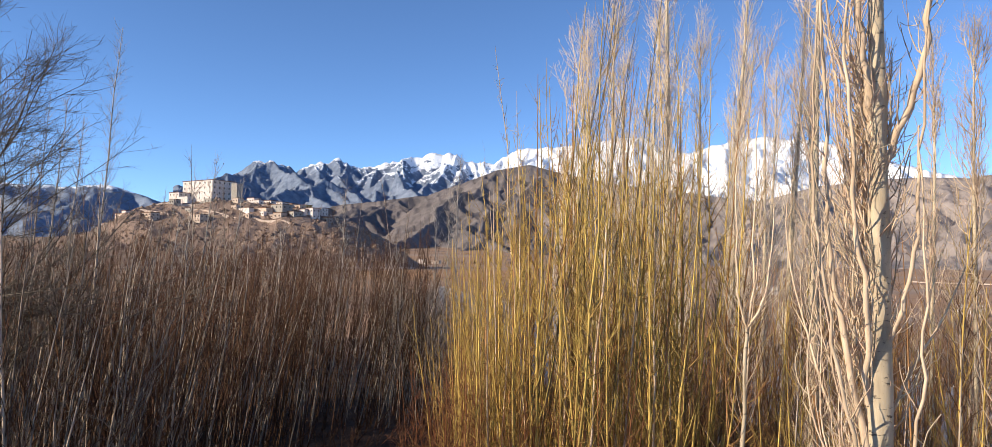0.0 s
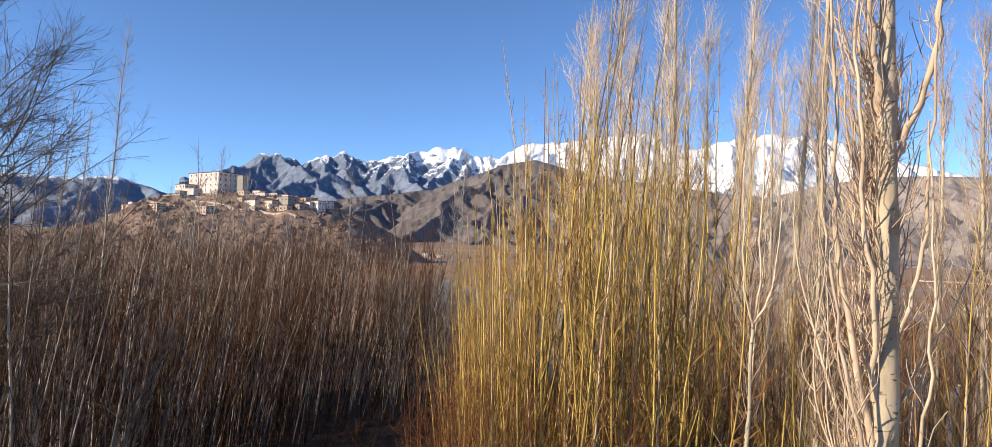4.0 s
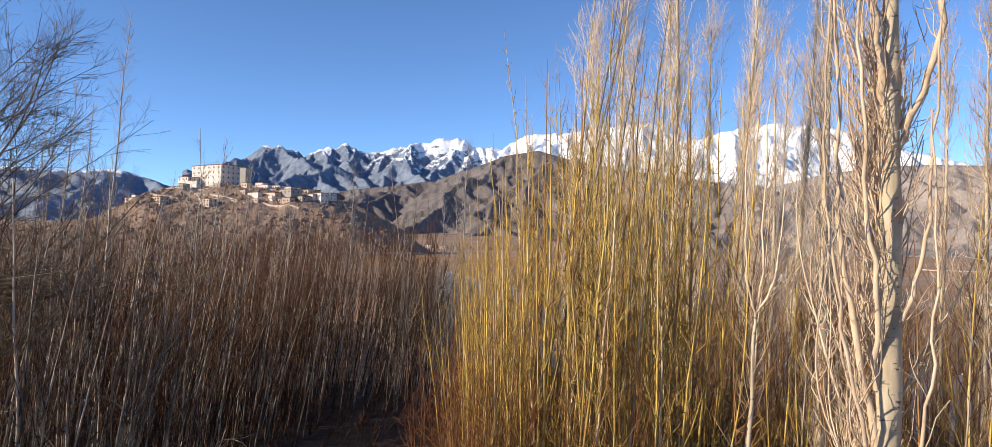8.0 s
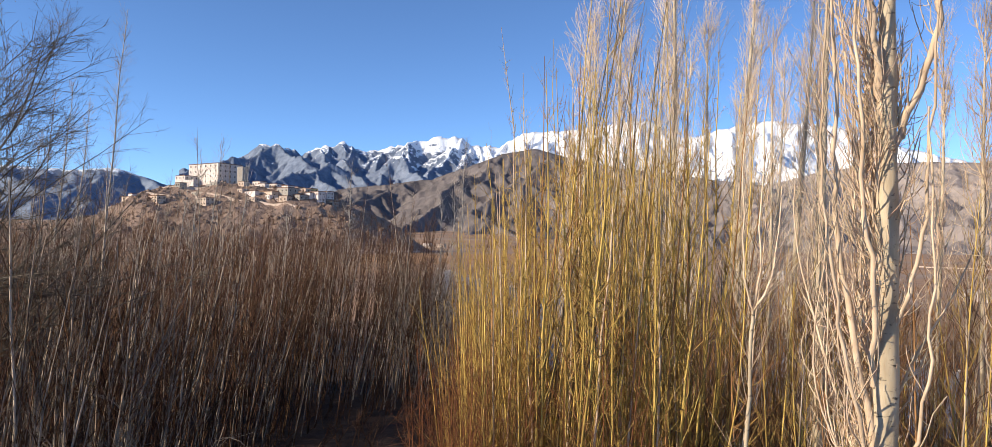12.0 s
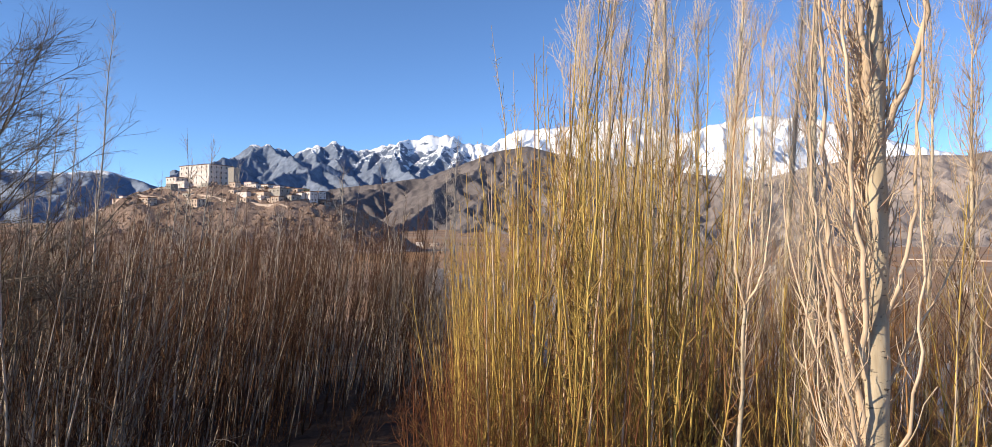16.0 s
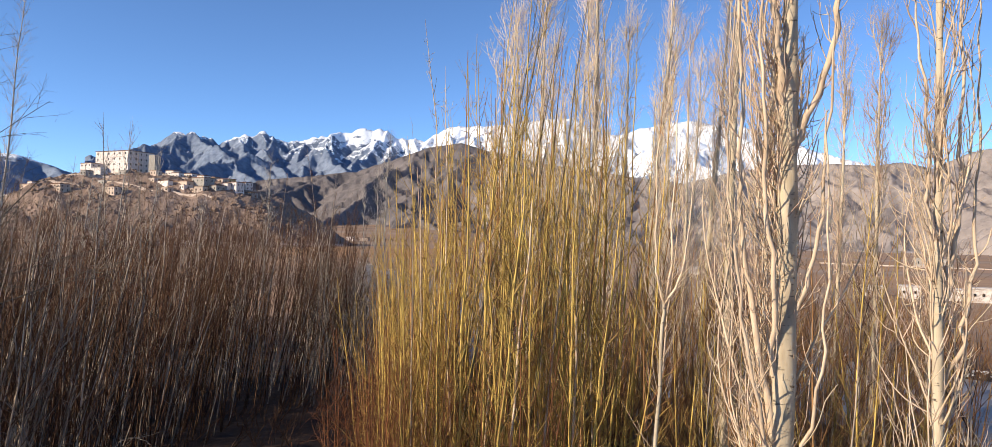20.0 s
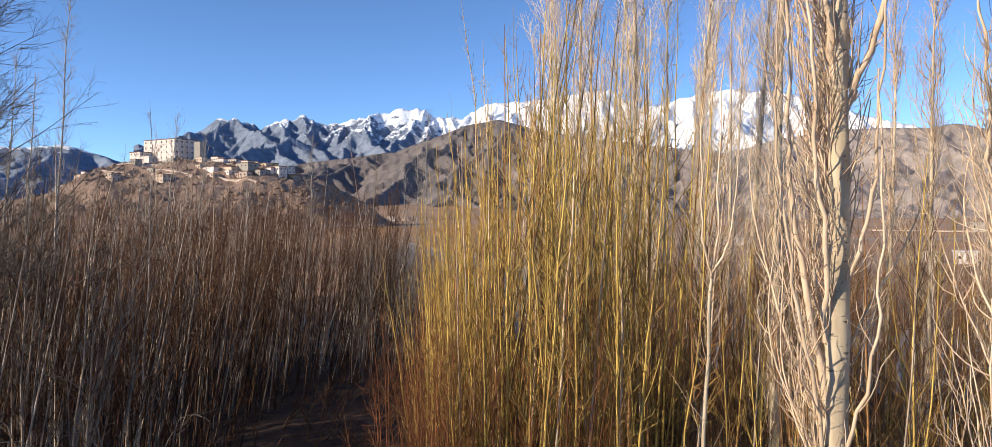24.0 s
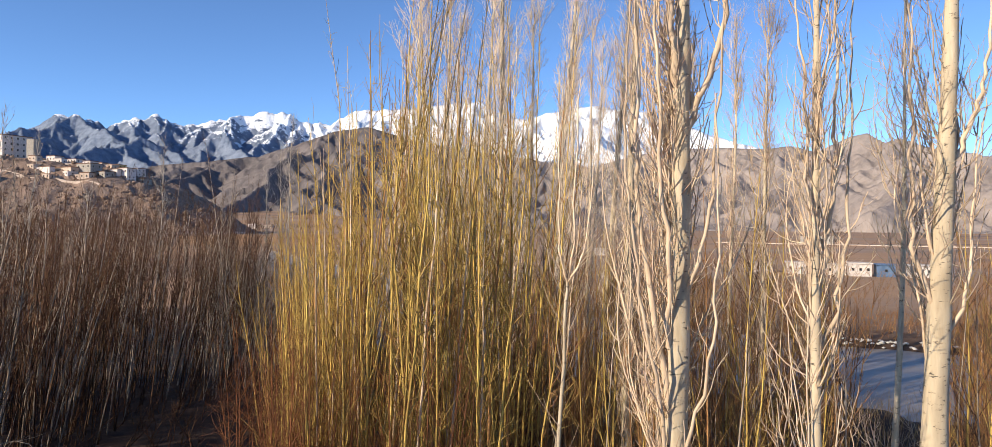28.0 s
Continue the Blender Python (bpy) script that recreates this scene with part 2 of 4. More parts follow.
# ---------------------------------------------------------------- mesh helpers
def obj(name, V, F, mat, parent=None, label="", smooth=False):
    me = bpy.data.meshes.new(name)
    V = np.asarray(V, dtype=np.float32)
    F = np.asarray(F, dtype=np.int32)
    nv, nf, k = len(V), len(F), F.shape[1]
    me.vertices.add(nv)
    me.vertices.foreach_set("co", V.ravel())
    me.loops.add(nf * k)
    me.loops.foreach_set("vertex_index", F.ravel())
    me.polygons.add(nf)
    me.polygons.foreach_set("loop_start", np.arange(nf, dtype=np.int32) * k)
    if smooth:
        me.polygons.foreach_set("use_smooth", np.ones(nf, dtype=bool))
    me.update(calc_edges=True)
    me.materials.append(mat)
    ob = new(name, me)
    if parent:
        ob.parent = parent
    if label:
        ob["label"] = label
    return ob


def part(name, bm, mat, parent=None, label=""):
    me = bpy.data.meshes.new(name)
    bm.to_mesh(me)
    bm.free()
    me.materials.append(mat)
    ob = new(name, me)
    if parent:
        ob.parent = parent
    if label:
        ob["label"] = label
    return ob


rng = np.random.default_rng(7)


def unit(v):
    return v / np.maximum(np.linalg.norm(v, axis=-1, keepdims=True), 1e-9)


def tubes(P, R, sides=3):
    """Tapered tubes along n paths of k points: vertices and quads."""
    P, R = np.asarray(P, float), np.asarray(R, float)
    n, k, _ = P.shape
    tan = np.gradient(P, axis=1)
    tan = unit(tan)
    ref = np.where(np.abs(tan[:, :1, 2:3]) > 0.8, np.array([[[1.0, 0.0, 0.0]]]), np.array([[[0.0, 0.0, 1.0]]]))
    u = unit(np.cross(tan, ref))
    w = np.cross(tan, u)
    a = np.arange(sides) * 2 * np.pi / sides
    ring = u[:, :, None, :] * np.cos(a)[None, None, :, None] + w[:, :, None, :] * np.sin(a)[None, None, :, None]
    V = (P[:, :, None, :] + ring * R[:, :, None, None]).reshape(-1, 3)
    i = np.arange(n)[:, None, None] * k * sides
    j = np.arange(k - 1)[None, :, None] * sides
    s = np.arange(sides)[None, None, :]
    s2 = (s + 1) % sides
    F = np.stack([i + j + s, i + j + s2, i + j + sides + s2, i + j + sides + s], -1).reshape(-1, 4)
    return V, F


def joined(sets):
    Vs, Fs, o = [], [], 0
    for V, F in sets:
        Vs.append(V)
        Fs.append(F + o)
        o += len(V)
    return np.concatenate(Vs), np.concatenate(Fs)


def curve_path(pts, k, wob=0.0, g=None):
    """A smooth path of k points through a few control points."""
    g = g or rng
    pts = np.asarray(pts, float)
    t = np.linspace(0, len(pts) - 1, k)
    out = np.zeros((k, 3))
    for i, s in enumerate(t):
        a = min(int(s), len(pts) - 2)
        f = s - a
        p0, p1, p2, p3 = pts[max(a - 1, 0)], pts[a], pts[a + 1], pts[min(a + 2, len(pts) - 1)]
        out[i] = 0.5 * (2 * p1 + (p2 - p0) * f + (2 * p0 - 5 * p1 + 4 * p2 - p3) * f * f + (3 * p1 - p0 - 3 * p2 + p3) * f ** 3)
    if wob:
        d = g.normal(0, wob, (k, 3))
        d[0] = 0
        out += d * [1, 1, 0.3]
    return out


def grow(P, R, count, lo, hi, length, angle, up, wob, k, thin, g=None):
    """Side shoots from paths P: count each, starting between lo and hi along them. length(u) and angle are in
    metres and radians; up pulls them upright, wob makes them wander; thin is their radius against the parent's."""
    g = g or rng
    n, kp, _ = P.shape
    m = n * count
    idx = np.repeat(np.arange(n), count)
    t = g.uniform(lo, hi, m)
    f = t * (kp - 1)
    a = np.clip(f.astype(int), 0, kp - 2)
    f = (f - a)[:, None]
    base = P[idx, a] * (1 - f) + P[idx, a + 1] * f
    r0 = (R[idx, a] * (1 - f[:, 0]) + R[idx, a + 1] * f[:, 0])
    tan = unit(P[idx, a + 1] - P[idx, a])
    az = g.uniform(0, 2 * np.pi, m)
    side = np.stack([np.cos(az), np.sin(az), g.normal(0, 0.15, m)], -1)
    side = unit(side - tan * np.sum(side * tan, -1, keepdims=True))
    ang = angle * g.uniform(0.6, 1.4, m)[:, None]
    d = unit(tan * np.cos(ang) + side * np.sin(ang))
    L = length(t) * g.uniform(0.55, 1.25, m)
    step = (L / (k - 1))[:, None]
    out = np.zeros((m, k, 3))
    out[:, 0] = base
    for i in range(1, k):
        out[:, i] = out[:, i - 1] + d * step
        d = unit(d + np.array([0, 0, up]) + g.normal(0, wob, (m, 3)))
    r = np.minimum(r0 * 0.75, thin * (0.5 + 0.5 * L / L.max()))
    Rr = r[:, None] * np.linspace(1, 0.45, k)[None, :]
    return out, Rr


# ---------------------------------------------------------------- ground, river
def smooth01(x):
    x = np.clip(x, 0, 1)
    return x * x * (3 - 2 * x)


def near_shore(x):
    return np.interp(x, [-70, -16, -8, 5, 15, 27, 40, 90], [420, 228, 75, 51, 41, 30.5, 20, -16]) + 0.8 * np.sin(x * 0.6) + 0.5 * np.sin(x * 1.7)


def far_shore(x):
    return np.interp(x, [-70, -15, 0, 15, 25, 40, 60, 90], [390, 225, 160, 105, 74, 45.5, 30, 2]) + 1.2 * np.sin(x * 0.45 + 1) + 0.4 * np.sin(x * 2.1)


def ground_z(x, y):
    r = np.hypot(x, y)
    az = np.degrees(np.arctan2(x, y))
    fan = 52 * smooth01((r - 800) / 1500) * smooth01((14 - az) / 16) * smooth01((az + 90) / 40)
    deep = smooth01(np.minimum(y - near_shore(x), far_shore(x) - y) / 3.0 + 0.4) * (np.abs(x - 10) < 82)
    bumps = 0.10 * np.sin(x * 0.7 + y * 0.3) * np.sin(y * 0.53 - x * 0.2) + 0.05 * np.sin(x * 2.3) * np.sin(y * 1.9)
    return fan + bumps * smooth01((r - 3) / 6) - 1.3 * deep


def build_ground():
    az = np.radians(np.concatenate([np.arange(-180, -75, 3.0), np.arange(-75, 75, 0.75), np.arange(75, 180, 3.0)]))
    rr = np.concatenate([[0.5], np.geomspace(2.0, 4950, 160)])
    A, Rr = np.meshgrid(az, rr, indexing="ij")
    X, Y = Rr * np.sin(A), Rr * np.cos(A)
    Z = ground_z(X, Y)
    V = np.stack([X, Y, Z], -1).reshape(-1, 3)
    n, k = A.shape
    i = np.arange(n)[:, None]
    j = np.arange(k - 1)[None, :]
    i2 = (i + 1) % n
    F = np.stack([i * k + j, i * k + j + 1, i2 * k + j + 1, i2 * k + j], -1).reshape(-1, 4)
    c = len(V)
    V = np.concatenate([V, [[0, 0, 0]]])
    hub = np.stack([(i * k)[:, 0], (i2 * k)[:, 0], np.full(n, c), np.full(n, c)], -1)
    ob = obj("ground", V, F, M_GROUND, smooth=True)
    bm = bmesh.new()
    bm.from_mesh(ob.data)
    bm.verts.ensure_lookup_table()
    for p in hub:
        bm.faces.new([bm.verts[p[0]], bm.verts[p[2]], bm.verts[p[1]]]).smooth = True
    bmesh.ops.recalc_face_normals(bm, faces=bm.faces)
    bm.to_mesh(ob.data)
    bm.free()
    tagged(ob, "dry brown valley floor with sparse winter grass", "ground", kind="structure")


def build_water():
    xs = np.linspace(-70, 90, 161)
    rows = []
    for x in xs:
        a, b = near_shore(x) - 5, far_shore(x) + 5
        rows.append([(x, a + (b - a) * s, -0.32) for s in np.linspace(0, 1, 12)])
    V = np.array(rows).reshape(-1, 3)
    i, j = np.meshgrid(np.arange(160), np.arange(11), indexing="ij")
    F = np.stack([i * 12 + j, (i + 1) * 12 + j, (i + 1) * 12 + j + 1, i * 12 + j + 1], -1).reshape(-1, 4)
    ob = obj("water", V, F, M_WATER)
    tagged(ob, "calm grey river water with a pale stony bank", "water", kind="structure")


build_ground()
build_water()


# ---------------------------------------------------------------- mountains
def ridge(name, label, knots, r_crest, r_foot, foot_z, mat, seed, n_az=420, n_s=80, jag=0.014, steep=0.8, every=(0.9, 2.0), rough=(4.0, 3.0)):
    """A mountain chain round the valley: knots are (azimuth, elevation) of its summits and saddles in degrees.
    Spurs, side spurs and ribs run down from the crest as sharp edges; the faces between them fall at one slope."""
    g = np.random.default_rng(seed)
    ka, ke = np.array(knots).T

    def crest(a):
        j = noise.ridged_multi_fractal(Vector((a * 0.9, seed, 0.3)), 0.8, 2.1, 6, 1.0, 2.0) - 1.2 + 0.6 * noise.noise(Vector((a * 5, seed, 2)))
        return 9 + r_crest * math.tan(radians(float(np.interp(a, ka, ke)))) * (1 + jag * float(np.interp(a, [-4, 4], [1.3, 0.45])) * j)

    segs = []
    line = [(r_crest * math.sin(radians(a)), r_crest * math.cos(radians(a)), crest(a)) for a in np.arange(ka[0], ka[-1], 0.2)]
    segs += [p + q for p, q in zip(line, line[1:])]
    depth = r_crest - r_foot

    def rib(p, head, step, fall, n, level):
        """A side spur that descends steadily, with ribs of its own."""
        side = 1
        for i in range(n):
            head += g.normal(0, 0.13)
            q = (p[0] + step * math.sin(head), p[1] + step * math.cos(head), p[2] - step * fall * g.uniform(0.75, 1.25))
            segs.append(p + q)
            p = q
            if level and i % 2 == 0:
                side = -side
                rib(p, head + side * g.uniform(0.6, 1.1), step * 0.5, steep * 0.78, 3, level - 1)

    a = ka[0] + 0.3
    while a < ka[-1]:
        h0 = crest(a)
        p = (r_crest * math.sin(radians(a)), r_crest * math.cos(radians(a)), h0)
        home = radians(a) + math.pi
        head = home + g.normal(0, 0.3)
        n = 16
        step = depth / n * 1.06
        reach, bow, side = g.uniform(0.65, 1.15), g.uniform(1.0, 1.5), 1
        for i in range(1, n):
            head += g.normal(0, 0.2) - 0.12 * (head - home)
            s = i / n / reach
            if s > 1:
                break
            h = foot_z + (h0 - foot_z) * ((1 - s) ** bow) * (0.97 + 0.05 * math.sin(i * 1.9 + a))
            q = (p[0] + step * math.sin(head), p[1] + step * math.cos(head), h)
            segs.append(p + q)
            p = q
            side = -side
            rib(p, head + side * g.uniform(0.65, 1.15), step * 0.62, steep * 0.55, int(g.integers(3, 7)), 1)
        a += g.uniform(*every)
    S = np.array(segs, dtype=np.float32)
    sa = np.degrees(np.arctan2(S[:, 0] + S[:, 3], S[:, 1] + S[:, 4]))
    az = np.linspace(ka[0], ka[-1], n_az)
    q = np.concatenate([np.linspace(0, 1, n_s), [1.06, 1.25]])
    A, Q = np.meshgrid(np.radians(az), q, indexing="ij")
    Rr = r_foot + depth * Q
    X, Y = (Rr * np.sin(A)).astype(np.float32), (Rr * np.cos(A)).astype(np.float32)
    tops = 9 + r_crest * np.tan(np.radians(np.interp(az, ka, ke)))[:, None]
    U = np.clip(Q, 0, 1)
    Z = foot_z + (tops - foot_z) * (0.10 * U + 0.30 * U ** 2)
    Z = np.where(Q > 1, foot_z, Z)
    for c in range(0, n_az, 12):
        sl = slice(c, c + 12)
        x, y = X[sl].ravel()[:, None], Y[sl].ravel()[:, None]
        m = S[np.abs(sa - az[sl].mean()) < 4.5]
        dx, dy = m[:, 3] - m[:, 0], m[:, 4] - m[:, 1]
        t = np.clip(((x - m[:, 0]) * dx + (y - m[:, 1]) * dy) / (dx * dx + dy * dy), 0, 1)
        d = np.hypot(x - m[:, 0] - t * dx, y - m[:, 1] - t * dy)
        Z[sl] = np.maximum(Z[sl], (m[:, 2] + t * (m[:, 5] - m[:, 2]) - steep * d).max(1).reshape(Z[sl].shape))
    X, Y, Z, U = X.ravel(), Y.ravel(), Z.ravel(), U.ravel()
    det = np.array([noise.ridged_multi_fractal(Vector((float(x) * 0.012, float(y) * 0.012, seed)), 0.8, 2.1, 5, 1.0, 2.0) - 1.3 for x, y in zip(X, Y)])
    fine = np.array([noise.ridged_multi_fractal(Vector((float(x) * 0.04, float(y) * 0.04, seed + 5)), 0.8, 2.1, 3, 1.0, 2.0) - 1.3 for x, y in zip(X, Y)])
    Z = Z + (det * rough[0] + fine * rough[1]) * (U > 0.02) * (U < 0.97)
    V = np.stack([X, Y, np.where(U <= 0, foot_z - 30, Z)], -1)
    k = len(q)
    i, j = np.meshgrid(np.arange(n_az - 1), np.arange(k - 1), indexing="ij")
    F = np.stack([i * k + j, (i + 1) * k + j, (i + 1) * k + j + 1, i * k + j + 1], -1).reshape(-1, 4)
    ob = obj(name, V, F, mat)
    tagged(ob, label, "mountain", kind="structure")
    return ob


ridge("mountain_range_snowy", "distant snow-capped mountain range, its rock tinted blue for haze, under a blue sky",
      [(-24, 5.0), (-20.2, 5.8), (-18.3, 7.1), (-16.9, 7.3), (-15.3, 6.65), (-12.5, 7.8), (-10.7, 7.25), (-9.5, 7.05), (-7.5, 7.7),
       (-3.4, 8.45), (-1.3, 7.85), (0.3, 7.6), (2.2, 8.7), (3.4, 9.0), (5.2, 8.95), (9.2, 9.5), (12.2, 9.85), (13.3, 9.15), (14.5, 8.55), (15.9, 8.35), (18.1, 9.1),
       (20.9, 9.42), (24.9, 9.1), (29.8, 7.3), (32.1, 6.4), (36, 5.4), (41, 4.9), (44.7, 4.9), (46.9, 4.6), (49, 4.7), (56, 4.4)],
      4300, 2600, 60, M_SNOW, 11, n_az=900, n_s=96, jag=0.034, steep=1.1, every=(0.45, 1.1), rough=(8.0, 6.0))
ridge("mountain_ridge_brown", "bare tan and brown eroded mountain side",
      [(-16, 1.6), (-12.4, 4.0), (-9.4, 4.4), (-6.9, 4.75), (-4.9, 5.05), (-2.3, 6.0), (0.7, 7.15), (3.3, 7.6), (6, 6.9), (10, 6.1), (14, 5.6), (18, 5.0),
       (21, 4.6), (25, 5.6), (29, 6.0), (32, 6.0), (34.4, 5.8), (36.1, 6.05), (37.9, 5.5), (40.0, 6.5), (41.2, 6.75), (42.8, 5.6), (45, 4.2), (50, 3.4), (58, 3.0), (66, 2.4)],
      2600, 1450, 0, M_BROWN, 4, n_az=640, n_s=80, jag=0.012, steep=0.85, every=(0.4, 0.95), rough=(5.0, 3.0))
# its material carries a painted blue haze
ridge("mountain_ridge_dark", "mountain ridge tinted blue-grey for haze, far beyond the hill",
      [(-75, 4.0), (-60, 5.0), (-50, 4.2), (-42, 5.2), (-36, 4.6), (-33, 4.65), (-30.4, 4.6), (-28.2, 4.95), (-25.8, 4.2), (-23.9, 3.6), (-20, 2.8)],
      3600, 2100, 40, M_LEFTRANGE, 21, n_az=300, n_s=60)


# ---------------------------------------------------------------- the hill and its monastery
HX = [-430, -350, -316, -282, -240, -206, -164, -136, -115, -98, -77, -60]
HZ = [6, 26, 38, 54, 55, 55, 53, 46, 39, 28, 15, 0]


def hill_z(x, y):
    crest = np.interp(x, HX, HZ)
    v = (y - 620) / np.where(y < 620, 150.0, 170.0)
    fall = np.exp(-np.abs(v) ** 2.2 * 1.9)
    base = crest * fall
    n = 0.0
    for f, a in ((0.02, 5.0), (0.05, 3.4), (0.12, 2.6), (0.3, 1.3)):
        n += a * noise.noise(Vector((x * f, y * f, 3.1)))
    return float(base + n * min(1.0, base / 14) - 2.0)


def build_hill():
    xs, ys = np.linspace(-440, -45, 230), np.linspace(430, 720, 110)
    V = np.array([[(x, y, hill_z(x, y)) for y in ys] for x in xs]).reshape(-1, 3)
    i, j = np.meshgrid(np.arange(229), np.arange(109), indexing="ij")
    F = np.stack([i * 110 + j, (i + 1) * 110 + j, (i + 1) * 110 + j + 1, i * 110 + j + 1], -1).reshape(-1, 4)
    ob = obj("hill", V, F, M_HILL, smooth=False)
    tagged(ob, "rocky brown hill crowned by a white monastery", "hill", kind="structure")


build_hill()


def add_box(bm, x0, x1, y0, y1, z0, z1, taper=0.0):
    tx, ty = (x1 - x0) * taper, (y1 - y0) * taper
    vs = [bm.verts.new(p) for p in ((x0, y0, z0), (x1, y0, z0), (x1, y1, z0), (x0, y1, z0),
                                    (x0 + tx, y0 + ty, z1), (x1 - tx, y0 + ty, z1), (x1 - tx, y1 - ty, z1), (x0 + tx, y1 - ty, z1))]
    for f in ((0, 3, 2, 1), (4, 5, 6, 7), (0, 1, 5, 4), (1, 2, 6, 5), (2, 3, 7, 6), (3, 0, 4, 7)):
        bm.faces.new([vs[i] for i in f])


WINDOW = {}


def window_at(house, x, y, z, w, h, turn):
    """One window: a dark timber frame round a recessed pane."""
    key = (round(w, 2), round(h, 2))
    if key not in WINDOW:
        bm = bmesh.new()
        b = min(w, h) * 0.14
        add_box(bm, -w / 2 - b, w / 2 + b, -0.14, 0.1, h / 2, h / 2 + b * 1.6)
        add_box(bm, -w / 2 - b, w / 2 + b, -0.10, 0.1, -h / 2 - b, -h / 2)
        add_box(bm, -w / 2 - b, -w / 2, -0.10, 0.1, -h / 2, h / 2)
        add_box(bm, w / 2, w / 2 + b, -0.10, 0.1, -h / 2, h / 2)
        f = part("window_frame", bm, M_DARKWOOD)
        bm = bmesh.new()
        add_box(bm, -w / 2, w / 2, -0.03, 0.05, -h / 2, h / 2)
        p = part("pane", bm, M_GLASS)
        WINDOW[key] = (f.data, p.data)
        bpy.data.objects.remove(f)
        bpy.data.objects.remove(p)
    f = new("window_frame", WINDOW[key][0])
    f.parent = house
    f.matrix_local = pose(x, y, z, 0, 0, turn)
    p = new("pane", WINDOW[key][1])
    p.parent = f


def house(x, y, w, d, h, turn, mat, label, name="house", z=None, floors=1, cols=3, side_cols=2, roof=True, ww=0.7, wh=0.9, group="", category="house", deep=0.3):
    """A flat-roofed house with a rim of brushwood along the roof and rows of small windows."""
    if z is None:
        c, s = math.cos(radians(turn)), math.sin(radians(turn))
        z = min(hill_z(x + c * a - s * b, y + s * a + c * b) for a in (-w / 2, w / 2) for b in (-d / 2, d / 2))
        deep = 6.0
    root = new(name)
    root.matrix_world = pose(x, y, z, 0, 0, turn)
    tagged(root, label, category, group)
    bm = bmesh.new()
    add_box(bm, -w / 2, w / 2, -d / 2, d / 2, -deep, h, 0.012)
    part("wall", bm, mat, root)
    if roof:
        bm = bmesh.new()
        e = 0.18
        add_box(bm, -w / 2 - e, w / 2 + e, -d / 2 - e, d / 2 + e, h + 0.004, h + min(0.5, h * 0.09))
        part("roof", bm, M_ROOF if h > 4 else mat, root)
    for fl in range(floors):
        zc = h * (fl + 0.55) / floors
        for i in range(cols):
            window_at(root, -w / 2 + w * (i + 0.5) / cols, -d / 2 + 0.02 * fl - 0.02, zc, ww, wh, 0)
        for i in range(side_cols):
            window_at(root, w / 2 - 0.01, -d / 2 + d * (i + 0.5) / side_cols, zc, ww, wh, 90)
    return root



# the monastery: a tall white block with a stone tower and a lower wing
house(-252.5, 640.5, 42, 25, 18, -32, M_WHITE, "tall whitewashed monastery block with rows of dark windows", "monastery", 57, 4, 6, 5, True, 0.85, 1.25, category="monastery", deep=9)
house(-275, 634, 14, 14, 8, -32, M_WHITE, "lower white monastery wing with small windows", "monastery_wing", 56, 2, 3, 3, True, 0.8, 1.1, category="monastery", deep=9)
house(-266, 615, 26, 7, 6, -32, M_WHITE, "long white terrace building under the monastery", "monastery_wing", 53, 1, 0, 0, False, category="monastery", deep=9)
house(-222.5, 626, 6.5, 7, 16, -24, M_STONE, "square grey stone tower beside the monastery", "tower", 56.5, 1, 0, 0, False, category="tower", deep=9)
VILLAGE = "houses on the hill"
for hx, hy, w, d, h, turn, mat, lab, fl, co, sc in (
        (-206, 622, 9, 8, 5.0, -30, M_WHITE, "small whitewashed flat-roofed house on the hill", 1, 3, 2),
        (-193, 622, 15, 9, 6.0, -30, M_WHITE, "long whitewashed house with dark windows", 2, 5, 2),
        (-201, 580, 30, 4, 4.5, -44, M_WHITE, "long sunlit whitewashed retaining building", 1, 0, 0),
        (-181, 574, 17, 9, 6.0, -38, M_MUD, "tan mud-plastered house with a flat roof", 1, 3, 2),
        (-167, 572, 14, 10, 9.0, -34, M_STONE, "grey stone house stepping down the hill", 2, 3, 2),
        (-171, 588, 8, 7, 6.0, -34, M_WHITE, "white house among the lanes", 2, 2, 2),
        (-159, 612, 11, 8, 6.0, -32, M_OCHRE, "ochre-painted house with a flat roof", 2, 3, 2),
        (-143, 575, 10, 8, 9.0, -34, M_WHITE, "white two-storey house at the end of the village", 2, 3, 2),
        (-144, 606, 12, 8, 6.5, -34, M_WHITE, "pale house with a flat roof", 2, 3, 2),
        (-134, 590, 7, 7, 4.5, -34, M_STONE, "grey stone hut on the slope", 1, 2, 1),
        (-155, 568, 9, 8, 5.0, -41, M_STONE, "shaded grey stone house", 1, 2, 2),
        (-224, 551, 10, 8, 6.5, -28, M_MUD, "tan mud house below the monastery", 2, 3, 2),
        (-320, 616, 13, 9, 6.0, -24, M_WHITE, "white outlying house on the hill's shoulder", 2, 3, 2),
        (-331, 612, 8, 7, 4.5, -24, M_MUD, "small tan outlying house", 1, 2, 2),
        (-305, 618, 26, 6, 5.5, -26, M_MUD, "long tan terrace wall with rooms", 1, 0, 0),
        (-287, 562, 18, 6, 4.5, -30, M_MUD, "tan mud-brick outbuilding on the slope", 1, 3, 1),
        (-264, 556, 11, 8, 6.0, -30, M_MUD, "tan mud-brick house on the slope", 2, 3, 2),
        (-212, 600, 7, 6, 4.5, -30, M_MUD, "small tan house under the tower", 1, 2, 1),
        (-234, 596, 9, 6, 4.0, -30, M_STONE, "low dark stone house under the monastery", 1, 2, 1)):
    house(hx, hy, w, d, h, turn, mat, lab, floors=fl, cols=co, side_cols=sc, group=VILLAGE)


